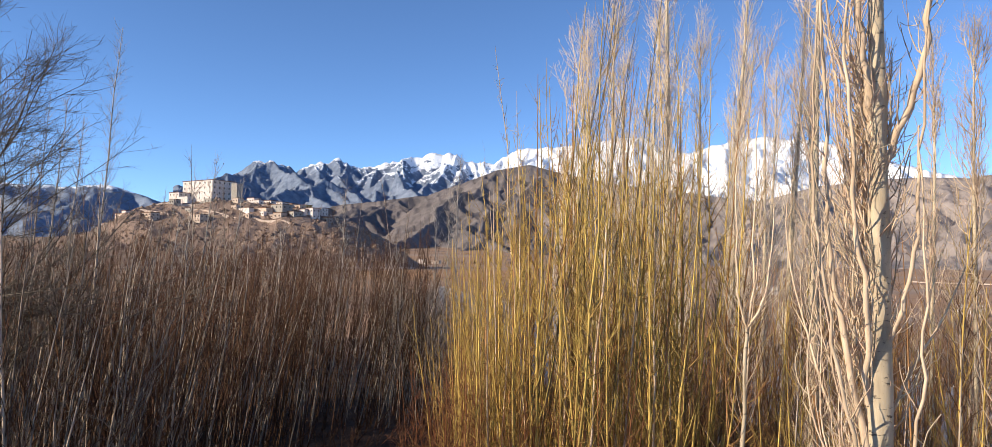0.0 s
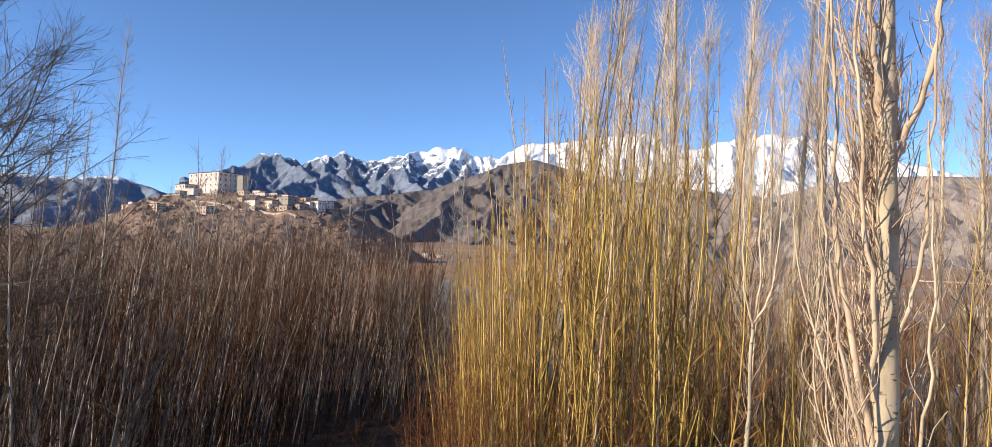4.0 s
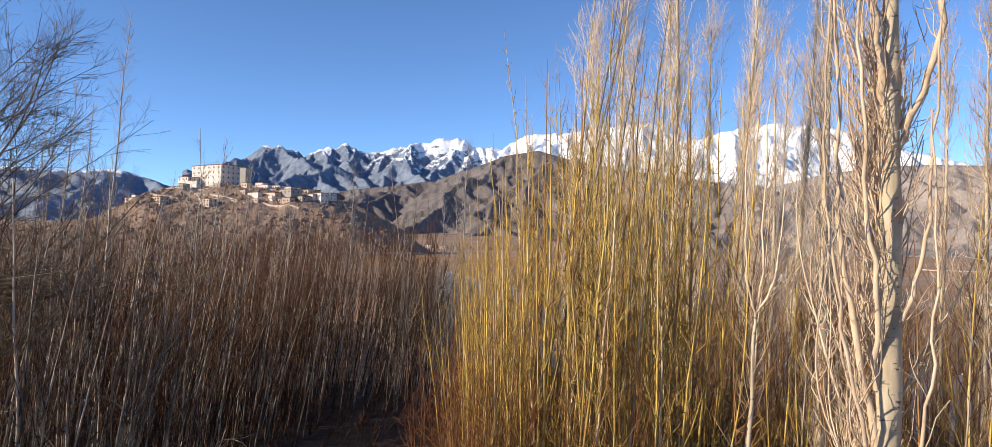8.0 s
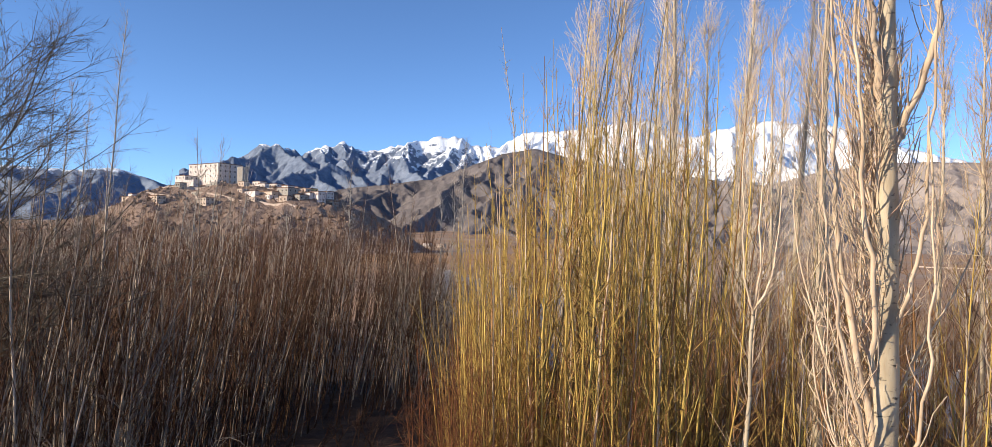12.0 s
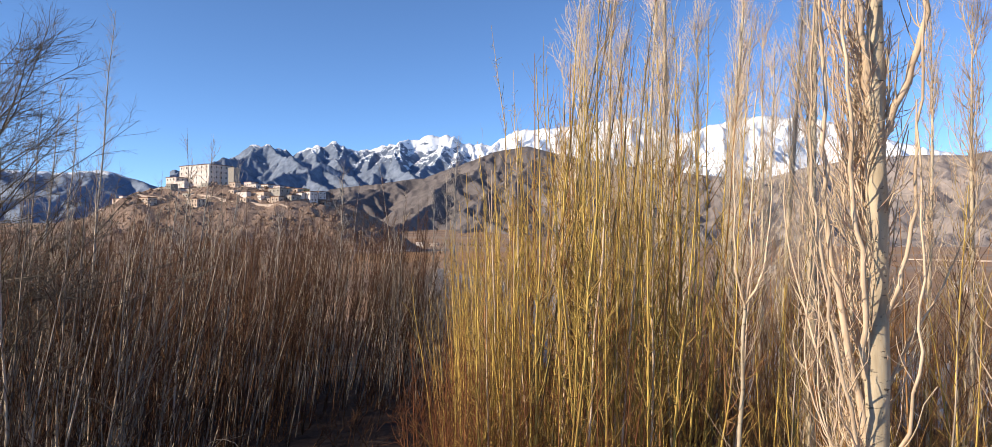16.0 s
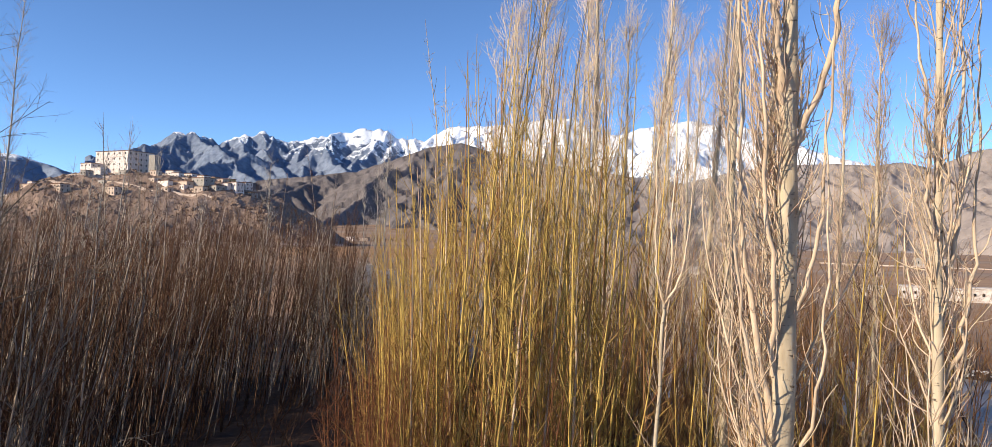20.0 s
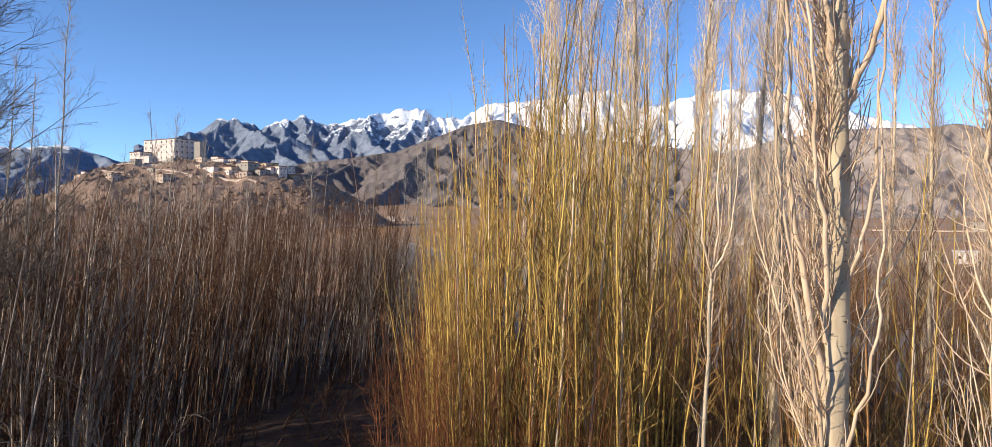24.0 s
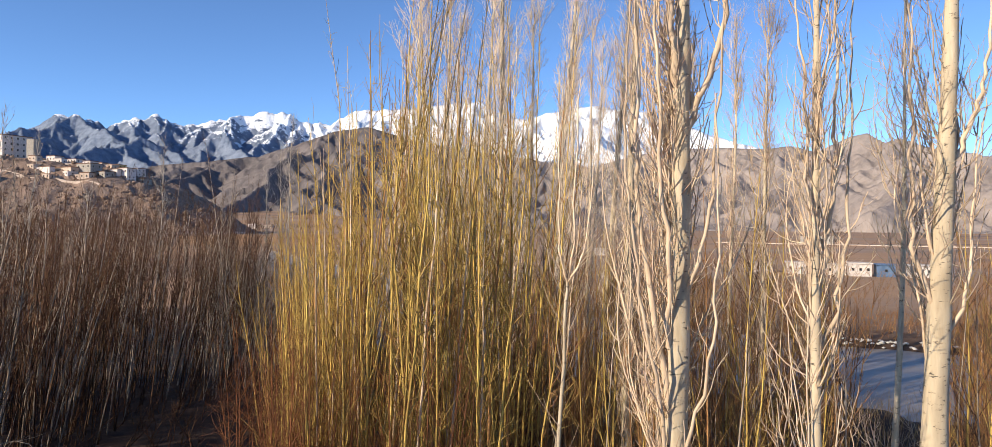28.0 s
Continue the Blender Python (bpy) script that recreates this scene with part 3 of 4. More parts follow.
gv = np.random.default_rng(12)
for i in range(22):
    hx = gv.uniform(-325, -130)
    hy = gv.uniform(556, 618)
    if abs(hx + 250) < 32 and hy > 600:
        continue
    house(hx, hy, gv.uniform(5, 11), gv.uniform(5, 8), gv.uniform(3, 5.5), -30 + gv.uniform(-12, 12), (M_MUD, M_WHITE, M_MUD, M_STONE)[i % 4],
          ("small tan mud-brick house on the hillside", "small whitewashed house on the hillside", "small tan mud-brick house on the hillside", "small grey stone house on the hillside")[i % 4],
          floors=1, cols=2, side_cols=1, group=VILLAGE)


def terrace_wall(x0, y0, x1, y1, h):
    """A dry-stone terrace wall that follows the slope."""
    n = 24
    V = []
    for i in range(n):
        f = i / (n - 1)
        x, y = x0 + (x1 - x0) * f, y0 + (y1 - y0) * f
        z = sum(hill_z(x + a, y + b) for a in (-5, 0, 5) for b in (-5, 0, 5)) / 9
        t = 0.6 * h * (0.8 + 0.3 * noise.noise(Vector((x * 0.3, y * 0.3, 1))))
        V += [(x, y - 0.5, z - 2), (x, y - 0.35, z + t), (x, y + 0.35, z + t), (x, y + 0.5, z - 2)]
    F = []
    for i in range(n - 1):
        a, b = i * 4, i * 4 + 4
        F += [(a, b, b + 1, a + 1), (a + 1, b + 1, b + 2, a + 2), (a + 2, b + 2, b + 3, a + 3)]
    tagged(obj("terrace_wall", V, F, M_MUD), "dry-stone terrace wall on the hillside", "wall", "terrace walls")


for q in ((-250, 585, -205, 560, 2.2), (-240, 570, -190, 552, 2.0), (-300, 580, -255, 566, 2.0), (-190, 560, -150, 548, 2.2), (-280, 598, -240, 600, 2.5), (-230, 610, -180, 606, 2.0)):
    terrace_wall(*q)


def boulders(n, g):
    """Outcrops and scrub tussocks that roughen the hillside."""
    bm = bmesh.new()
    bmesh.ops.create_icosphere(bm, subdivisions=1, radius=1.0)
    base = np.array([v.co[:] for v in bm.verts])
    tri = np.array([[v.index for v in f.verts] for f in bm.faces])
    bm.free()
    Vs, Fs = [], []
    for i in range(n):
        x, y = g.uniform(-400, -75), g.uniform(470, 625)
        s = g.uniform(0.3, 1.1) * (1.9 if g.random() < 0.12 else 1.0)
        v = base * g.uniform(0.6, 1.3, (len(base), 1)) * s * np.array([1.3, 1.1, 0.9])
        Vs.append(v + [x, y, hill_z(x, y) + 0.2 * s])
        Fs.append(tri + i * len(base))
    tagged(obj("boulders", np.concatenate(Vs), np.concatenate(Fs), M_HILL), "brown rocks strewn over the hillside", "rocks", kind="stuff")


boulders(2200, np.random.default_rng(5))


# ---------------------------------------------------------------- huts on the plain
def polar(az, r):
    return r * math.sin(radians(az)), r * math.cos(radians(az))


HUTS = "huts beyond the river"
for az, r, w, d, h, turn, mat, lab, co in (
        (21.45, 214, 6.6, 5, 1.95, -20, M_HUT, "low white hut with a flat roof and dark windows", 4),
        (34.3, 150, 3.6, 4, 1.87, -34, M_HUT, "white hut with a flat roof beyond the river", 2),
        (36.6, 150, 3.6, 4, 2.18, -34, M_HUT, "white hut with a dark window", 2),
        (39.2, 150, 3.6, 4, 1.95, -34, M_HUT, "white hut beside the poplars", 2),
        (40.8, 148, 3.8, 4, 2.26, -34, M_HUT, "white hut with small windows", 3),
        # this row is the neighbouring hut's shaded side, made as a dark block
        (42.4, 148, 3.0, 4, 2.11, -34, M_HUTSHADE, "blue-grey block for the shaded side of the white hut", 1),
        (44.6, 150, 4.0, 4, 2.03, -34, M_HUT, "white hut behind a poplar trunk", 2),
        (38.0, 400, 16, 8, 4.0, -40, M_STONE, "long grey shed beside the road", 4),
        (-5.3, 930, 10, 8, 6.0, -12, M_WHITE, "tiny white house far across the valley", 3),
        (-4.2, 950, 12, 8, 4.5, -12, M_MUD, "tiny tan house far across the valley", 3),
        (-6.9, 900, 7, 6, 5.0, -12, M_WHITE, "tiny white shrine at the foot of the hill", 1),
        (-7.2, 905, 5, 5, 4.0, -12, M_WHITE, "tiny white shrine at the foot of the hill", 1)):
    x, y = polar(az, r)
    house(x, y, w, d, h, turn, mat, lab, "hut" if r < 300 else "house", float(ground_z(np.array(x), np.array(y))), 1, co, 1, True, 0.3, 0.36 if r < 300 else 1.2,
          HUTS if r < 300 else "", "hut" if r < 300 else "house")


def road(name, label, pts, width, mat, lift=0.05):
    pts = curve_path([(x, y, 0) for x, y in pts], 60)
    d = unit(np.gradient(pts, axis=0))
    nrm = np.stack([-d[:, 1], d[:, 0], 0 * d[:, 0]], -1)
    L, R = pts + nrm * width / 2, pts - nrm * width / 2
    V = []
    for a, b in zip(L, R):
        z = max(float(ground_z(np.array(p[0]), np.array(p[1]))) for p in (a, b)) + lift
        V += [(a[0], a[1], z - 1.0), (a[0], a[1], z), (b[0], b[1], z), (b[0], b[1], z - 1.0)]
    F = []
    for i in range(59):
        a, b = i * 4, i * 4 + 4
        F += [(a, a + 1, b + 1, b), (a + 1, a + 2, b + 2, b + 1), (a + 2, a + 3, b + 3, b + 2)]
    tagged(obj(name, V, F, mat), label, "road", kind="structure")


road("road", "pale dirt road across the valley floor", [polar(62, 420), polar(50, 400), polar(40, 395), polar(34, 400), polar(31, 410)], 4.5, M_MUD, 0.4)
road("road_hill", "pale track along the foot of the hill", [polar(-6, 460), polar(-12, 440), polar(-20, 420), polar(-28, 420), polar(-36, 440)], 6, M_MUD, 3.0)


def meadow():
    """A strip of orange winter grass on the far bank, with ragged edges."""
    az = np.linspace(-10.5, 2.5, 90)
    V = []
    for a in az:
        r0 = 285 + 22 * noise.noise(Vector((a * 1.3, 0, 4))) + 8 * noise.noise(Vector((a * 6, 0, 9)))
        r1 = 560 + 120 * noise.noise(Vector((a * 0.5, 3, 1))) + 30 * noise.noise(Vector((a * 4, 1, 9)))
        for f in np.linspace(0, 1, 10):
            x, y = polar(a, r0 + (r1 - r0) * f)
            lift = 0.22 + 0.12 * noise.noise(Vector((x * 0.2, y * 0.1, 0)))
            V.append((x, y, float(ground_z(np.array(x), np.array(y))) + (lift if 0 < f < 1 else -0.05)))
    i, j = np.meshgrid(np.arange(89), np.arange(9), indexing="ij")
    F = np.stack([i * 10 + j, (i + 1) * 10 + j, (i + 1) * 10 + j + 1, i * 10 + j + 1], -1).reshape(-1, 4)
    tagged(obj("meadow", V, F, M_MEADOW, smooth=True), "strip of dry orange-brown grass on the far bank", "grass", kind="structure")


meadow()


# ---------------------------------------------------------------- trees
def tree_root(name, label, category, group, x, y, z=None):
    root = new(name)
    root.location = (x, y, float(ground_z(np.array(x), np.array(y))) - 0.1 if z is None else z)
    return tagged(root, label, category, group)


def make_sapling(name, label, category, group, height, r0, lean, sets, stem_mat, twig_mat, g, k=9, sides=4, sub=2, twig_name="crown"):
    """A straight young tree. sets: rows of count, lo, hi, length, angle, up, wobble, radius for the side shoots;
    each shoot carries sub finer ones."""
    root = new(name)
    tagged(root, label, category, group)
    t = np.linspace(0, 1, k)
    wob = np.cumsum(g.normal(0, 0.035 * height / k, (k, 2)), 0)
    P = np.stack([lean[0] * t ** 1.3 + wob[:, 0], lean[1] * t ** 1.3 + wob[:, 1], height * t], -1)[None]
    R = (r0 * (1.08 - 0.9 * t ** 1.8))[None]
    V, F = tubes(P, R, sides)
    obj("stem", V, F, stem_mat, root)
    out = []
    for count, lo, hi, length, angle, up, wb, thin in sets:
        C, CR = grow(P, R, count, lo, hi, lambda u: length * (1.15 - 0.8 * u), angle, up, wb, 4, thin, g)
        out.append(tubes(C, CR, 3))
        if sub:
            D, DR = grow(C, CR, sub, 0.15, 0.95, lambda u: length * 0.38 * (1.2 - 0.6 * u), angle * 1.1, up, wb * 1.2, 2, thin * 0.6, g)
            out.append(tubes(D, DR, 3))
    V, F = joined(out)
    tagged(obj(twig_name, V, F, twig_mat, root), kind="stuff")
    return root


def strew(variants, spots, tilt, g, scale=(0.85, 1.15)):
    """Copies of a few variants at the spots (x, y), each turned, tilted and sized a little differently."""
    used = set()
    for i, (x, y) in enumerate(spots):
        v = variants[i % len(variants)]
        s = g.uniform(*scale)
        z = float(ground_z(np.array(x), np.array(y))) - 0.1
        lean = tilt[0](x, y) if callable(tilt[0]) else tilt[0]
        m = pose(x, y, z, g.normal(tilt[1], 2.5), g.normal(lean, tilt[2] if len(tilt) > 2 else 2.0), 0) @ pose(0, 0, 0, 0, 0, g.uniform(0, 360)) @ Matrix.Diagonal((s, s, s, 1))
        if i < len(variants):
            v.matrix_world = m
        else:
            c = copy_thing(v, m)
            c.scale = (s, s, s)


def sector(n, az0, az1, r0, r1, g, test=None):
    out = []
    while len(out) < n:
        a, r = radians(g.uniform(az0, az1)), math.sqrt(g.uniform(r0 * r0, r1 * r1))
        p = (r * math.sin(a), r * math.cos(a))
        if test is None or test(*p):
            out.append(p)
    return out


def dry(x, y):
    return not (near_shore(np.array(x)) - 1.0 < y < far_shore(np.array(x)) + 1.0)


# -- the near poplars: pale trunk, steep limbs, a mass of upright shoots
def shoots(P, R, count, lo, hi, length, angle, up, curl, k, thick, g, bias=None, taper=0.3):
    """Winding shoots that leave the paths P at an angle and turn upright: count each, between lo and hi along them."""
    n, kp, _ = P.shape
    m = n * count
    idx = np.repeat(np.arange(n), count)
    t = g.uniform(lo, hi, m)
    f = t * (kp - 1)
    a = np.clip(f.astype(int), 0, kp - 2)
    f = (f - a)[:, None]
    base = P[idx, a] * (1 - f) + P[idx, a + 1] * f
    r0 = R[idx, a] * (1 - f[:, 0]) + R[idx, a + 1] * f[:, 0]
    tan = unit(P[idx, a + 1] - P[idx, a])
    az = g.uniform(0, 2 * np.pi, m)
    side = np.stack([np.cos(az), np.sin(az), 0 * az], -1)
    if bias is not None:
        side = side + np.asarray(bias)
    side = unit(side - tan * np.sum(side * tan, -1, keepdims=True))
    ang = (angle * g.uniform(0.6, 1.4, m))[:, None]
    d = unit(tan * np.cos(ang) + side * np.sin(ang))
    L = length * (1.1 - 0.55 * t) * g.uniform(0.5, 1.25, m)
    step = (L / (k - 1))[:, None]
    out = np.zeros((m, k, 3))
    out[:, 0] = base
    bend = g.normal(0, curl, (m, 3))
    for i in range(1, k):
        out[:, i] = out[:, i - 1] + d * step
        bend = bend * 0.45 + g.normal(0, curl, (m, 3))
        d = unit(d + np.array([0, 0, up]) + bend * [1, 1, 0.4])
    r = np.minimum(r0 * 0.8, thick * (0.45 + 0.55 * L / L.max()) * g.uniform(0.75, 1.2, m))
    return out, r[:, None] * np.linspace(1, taper, k)[None, :] ** 0.8


def big_poplar(x, y, height, r0, lean, limbs, boughs, label, g, twigs=(9, 0.9), fine=2, bias=None, group="tall poplars"):
    """A poplar with a pale trunk. limbs: its stout limbs, as paths; boughs: rows of count, lo, hi, length, angle, radius
    for the winding boughs that hug the trunk; each bough carries twigs, and each twig finer ones."""
    root = tree_root("poplar_tree", label, "tree", group, x, y)
    k = 40
    t = np.linspace(0, 1, k)
    P = np.stack([lean[0] * t + 0.03 * np.sin(t * 9 + x), lean[1] * t + 0.03 * np.sin(t * 7), height * t], -1)
    R = r0 * (1.3 - 1.2 * t ** 1.5).clip(0.05) * (1 + 0.05 * np.sin(t * 61 + x) + 0.03 * np.sin(t * 143))
    V, F = tubes(P[None], R[None], 14)
    V += 0.01 * np.sin(V[:, 2:3] * 5 + V[:, :1] * 20) * np.array([[1, 1, 0]])
    obj("trunk", V, F, M_POPLAR, root, "pale cream-grey trunk with dark scars", True)
    paths, radii = [], []
    for pts, lr in limbs:
        C = curve_path(pts, 22, 0.018, g) - np.array([x, y, root.location.z])
        Rl = lr * np.linspace(1.0, 0.28, 22) * (1 + 0.08 * np.sin(np.arange(22) * 1.7))
        V, F = tubes(C[None], Rl[None], 8)
        obj("limb", V, F, M_POPTWIG, root, smooth=True)
        paths.append(C[:: 3])
        radii.append(Rl[:: 3])
    sets = []
    for count, lo, hi, length, ang, thick in boughs:
        C, CR = shoots(P[None], R[None], count, lo, hi, length, ang, 0.24, 0.085, 15, thick, g, bias, 0.25)
        for c, cr in zip(C, CR):
            if limbs:
                V, F = tubes(c[None], cr[None], 6)
                obj("branch", V, F, M_POPTWIG, root, smooth=True)
            else:
                sets.append(tubes(c[None], cr[None], 5))
        paths += list(C[:, ::2])
        radii += list(CR[:, ::2])
    Q, QR = np.array(paths), np.array(radii)
    D, DR = shoots(Q, QR, twigs[0], 0.06, 0.97, twigs[1], 0.62, 0.42, 0.17, 8, 0.011, g, None, 0.45)
    E2, ER = shoots(D, DR, fine, 0.15, 0.95, twigs[1] * 0.45, 0.8, 0.3, 0.16, 4, 0.006, g, None, 0.6)
    V, F = joined(sets + [tubes(D, DR, 3), tubes(E2, ER, 3)])
    tagged(obj("crown", V, F, M_POPTWIG, root, "cream upright twigs"), kind="stuff")
    return root


g = np.random.default_rng(3)
# the poplar with the pale trunk close to the viewer
big_poplar(3.84, 7.2, 16.0, 0.135, (0.25, 0.0),
           [([(3.97, 7.2, 9.9), (4.17, 7.1, 10.4), (4.44, 7.05, 11.2), (4.57, 7.0, 12.5), (4.62, 7.0, 14.0)], 0.048),
            ([(3.94, 7.2, 10.3), (3.87, 7.12, 10.9), (3.77, 7.1, 11.6), (3.72, 7.0, 13.0), (3.77, 7.0, 14.2)], 0.055),
            ([(3.87, 7.2, 7.0), (3.62, 7.2, 8.4), (3.42, 7.1, 9.6), (3.37, 7.0, 10.8), (3.27, 6.9, 12.5)], 0.04),
            ([(3.87, 7.2, 7.6), (3.74, 6.95, 8.6), (3.62, 6.9, 9.6), (3.54, 6.9, 11.0), (3.52, 6.9, 12.5)], 0.034),
            ([(3.85, 7.2, 6.2), (3.62, 7.0, 7.4), (3.34, 6.95, 8.6), (3.22, 6.95, 10.0), (3.26, 6.9, 11.6)], 0.026),
            ([(3.86, 7.2, 5.6), (4.02, 7.0, 6.6), (4.24, 6.95, 7.6), (4.30, 6.9, 8.8), (4.24, 6.9, 10.4)], 0.026),
            ([(3.90, 7.2, 7.8), (4.12, 7.0, 8.6), (4.26, 6.95, 9.4), (4.30, 6.9, 10.6), (4.44, 6.9, 12.2)], 0.028)],
           [(46, 0.36, 0.66, 3.2, 0.42, 0.018), (46, 0.36, 0.95, 2.4, 0.42, 0.015)],
           "tall bare poplar with a pale scarred trunk and winding upright boughs", g, (8, 0.75), 2, (-0.65, 1.0, 0))
# the poplars to its side: a stout trunk and a forked one
big_poplar(6.62, 6.5, 15.0, 0.142, (0.35, 0.0),
           [([(6.88, 6.5, 9.6), (7.1, 6.4, 10.1), (7.3, 6.4, 10.8), (7.45, 6.4, 12)], 0.035),
            ([(6.72, 6.5, 8.0), (6.45, 6.5, 8.9), (6.4, 6.5, 10.2), (6.42, 6.5, 12.2)], 0.03),
            ([(6.76, 6.5, 7.4), (7.0, 6.35, 8.2), (7.1, 6.35, 9.2), (7.25, 6.35, 10.4)], 0.024)],
           [(11, 0.42, 0.66, 3.0, 0.42, 0.018), (16, 0.5, 0.95, 2.2, 0.42, 0.013)],
           "stout bare poplar with a grey-cream trunk", g, (8, 0.8), 2, (-0.15, 1.1, 0))
big_poplar(5.0, 6.15, 14.0, 0.06, (-0.1, 0.0),
           [([(4.98, 6.15, 8.4), (5.08, 6.1, 9.2), (5.12, 6.1, 10.2), (5.15, 6.1, 12)], 0.03),
            ([(4.98, 6.15, 8.6), (4.8, 6.1, 9.3), (4.75, 6.1, 10.2), (4.62, 6.1, 11.4)], 0.026),
            ([(4.98, 6.15, 7.6), (5.2, 6.1, 8.4), (5.28, 6.1, 9.6), (5.3, 6.1, 11.4)], 0.024)],
           [(26, 0.38, 0.75, 2.8, 0.36, 0.014), (18, 0.5, 0.95, 1.9, 0.38, 0.011)], "slender forked bare poplar with cream bark", g, (6, 0.7), 2)
# poplars a little farther back
for az, yy, hh, r0, nb, lab in ((24.3, 12.5, 17, 0.09, 40, "bare poplar crowded with pale upright twigs"),
                                (26.8, 11.0, 15, 0.055, 26, "slim bare poplar with pale twigs"),
                                (34.2, 15.0, 14.5, 0.06, 40, "slim bare poplar with a feathery crown"),
                                (32.0, 22.0, 16.5, 0.07, 36, "slim bare poplar behind the near trunk"),
                                (37.5, 20.0, 12.0, 0.05, 26, "young bare poplar by the river"),
                                (21.0, 24.0, 17.0, 0.07, 34, "slim bare poplar with upright shoots"),
                                (52.0, 8.2, 15.0, 0.06, 26, "bare poplar with curling branches"),
                                (43.2, 9.5, 14.0, 0.05, 22, "bare poplar beside the stout trunk")):
    big_poplar(yy * math.tan(radians(az)), yy, hh, r0, (0.3, 0), [], [(nb, 0.22, 0.95, 2.8, 0.34, 0.016)], lab, g, (10, 0.9), 2)
# tall poplars behind the willows: narrow brooms of pale upright branches
def broom(height, r0, nb, llen, g):
    root = new("poplar_tree")
    tagged(root, "tall narrow bare poplar with pale upright branches", "tree", "tall poplars")
    k = 18
    t = np.linspace(0, 1, k)
    P = np.stack([0.4 * t + 0.05 * np.sin(t * 9), 0.05 * np.sin(t * 7), height * t], -1)
    R = r0 * (1.25 - 1.15 * t ** 1.4)
    V, F = tubes(P[None], R[None], 9)
    obj("trunk", V, F, M_POPLAR, root, smooth=True)
    C, CR = shoots(P[None], R[None] * 0 + 0.03, nb, 0.2, 0.97, llen, 0.30, 0.22, 0.07, 9, 0.022, g, None, 0.3)
    D, DR = shoots(C, CR, 9, 0.06, 0.98, 1.25, 0.5, 0.35, 0.12, 5, 0.0125, g, None, 0.5)
    E2, ER = shoots(D, DR, 2, 0.15, 0.95, 0.5, 0.6, 0.2, 0.12, 3, 0.009, g, None, 0.6)
    V, F = joined([tubes(C, CR, 4), tubes(D, DR, 3), tubes(E2, ER, 3)])
    tagged(obj("crown", V, F, M_FARPOP, root), kind="stuff")
    return root


brooms = [broom(21, 0.13, 56, 3.2, g), broom(19, 0.08, 48, 2.8, g), broom(17, 0.06, 44, 2.5, g), broom(20, 0.10, 52, 3.0, g)]
rows = [(7.6, 27, 1.0, 1), (13.9, 27, 1.12, 0), (17.7, 28, 1.05, 0), (16.0, 31, 1.0, 3), (10.6, 30, 1.0, 1), (5.6, 30, 1.0, 2), (19.6, 31, 0.95, 3), (12.2, 33, 1.08, 3), (22.3, 30, 1.05, 0),
        (8.9, 29, 1.02, 3), (15.0, 26, 0.95, 2), (11.5, 26, 0.9, 2), (18.7, 25, 0.85, 2), (24.2, 27, 0.95, 1), (9.7, 24, 0.8, 2), (6.6, 33, 1.05, 1), (20.8, 26, 0.9, 1)]
used = set()
for az, yy, s, v in rows:
    m = pose(yy * math.tan(radians(az)), yy, -0.1, 0, g.normal(2.0, 0.8), 0) @ pose(0, 0, 0, 0, 0, g.uniform(0, 360)) @ Matrix.Diagonal((s, s, s, 1))
    if v in used:
        copy_thing(brooms[v], m).scale = (s, s, s)
    else:
        brooms[v].matrix_world = m
        used.add(v)


# -- yellow-barked willows in front of them
WIL = "yellow willow saplings"
wil = []
for i in range(14):
    h = (10.5, 11.5, 12.8, 11.0, 12.2, 10.5, 13.4, 11.5)[i % 8]
    wil.append(make_sapling("willow_sapling", "slender bare willow sapling with yellow-green bark", "tree", WIL, h, (0.028, 0.019, 0.024, 0.031, 0.017, 0.022, 0.026)[i % 7],
                            (g.normal(0.1, 0.25), g.normal(0, 0.25)), [(14, 0.45, 0.98, 1.3, 0.45, 0.12, 0.12, 0.014), (34, 0.3, 0.96, 0.42, 0.9, 0.08, 0.3, 0.012), (5, 0.15, 0.7, 0.8, 0.75, 0.16, 0.2, 0.013)],
                            (M_WILLOW, M_WILLOW, M_WILLOW, M_OLIVETWIG, M_WILLOW, M_WILLOW, M_POPTWIG)[i % 7], (M_WILTWIG, M_WILLOW, M_WILTWIG, M_WILTWIG, M_OLIVETWIG)[i % 5], g, 12, 5, 1))
short = [v for i, v in enumerate(wil) if (10.5, 11.5, 12.8, 11.0, 12.2, 10.5, 13.4, 11.5)[i % 8] < 12]
for i in range(270):
    yy = g.uniform(11.5, 18)
    az = (g.uniform(-2.3, 2.5) if g.random() < 0.2 else g.uniform(-2.3, 17.5)) if i >= len(wil) else g.uniform(4, 15)
    s = float(np.interp(az, [-4, -2.3, 0, 3], [0.58, 0.68, 0.84, 1.0])) * g.uniform(0.85, 1.1)
    m = pose(yy * math.tan(radians(az)), yy, -0.1, g.normal(0, 2), g.normal(2.5, 2.4), g.uniform(0, 360)) @ Matrix.Diagonal((s, s, s, 1))
    v = wil[i % len(wil)]
    if az < 3.5 and i >= len(wil):
        v = short[i % len(short)]
    if i < len(wil):
        v.matrix_world = m
    else:
        copy_thing(v, m).scale = (s, s, s)
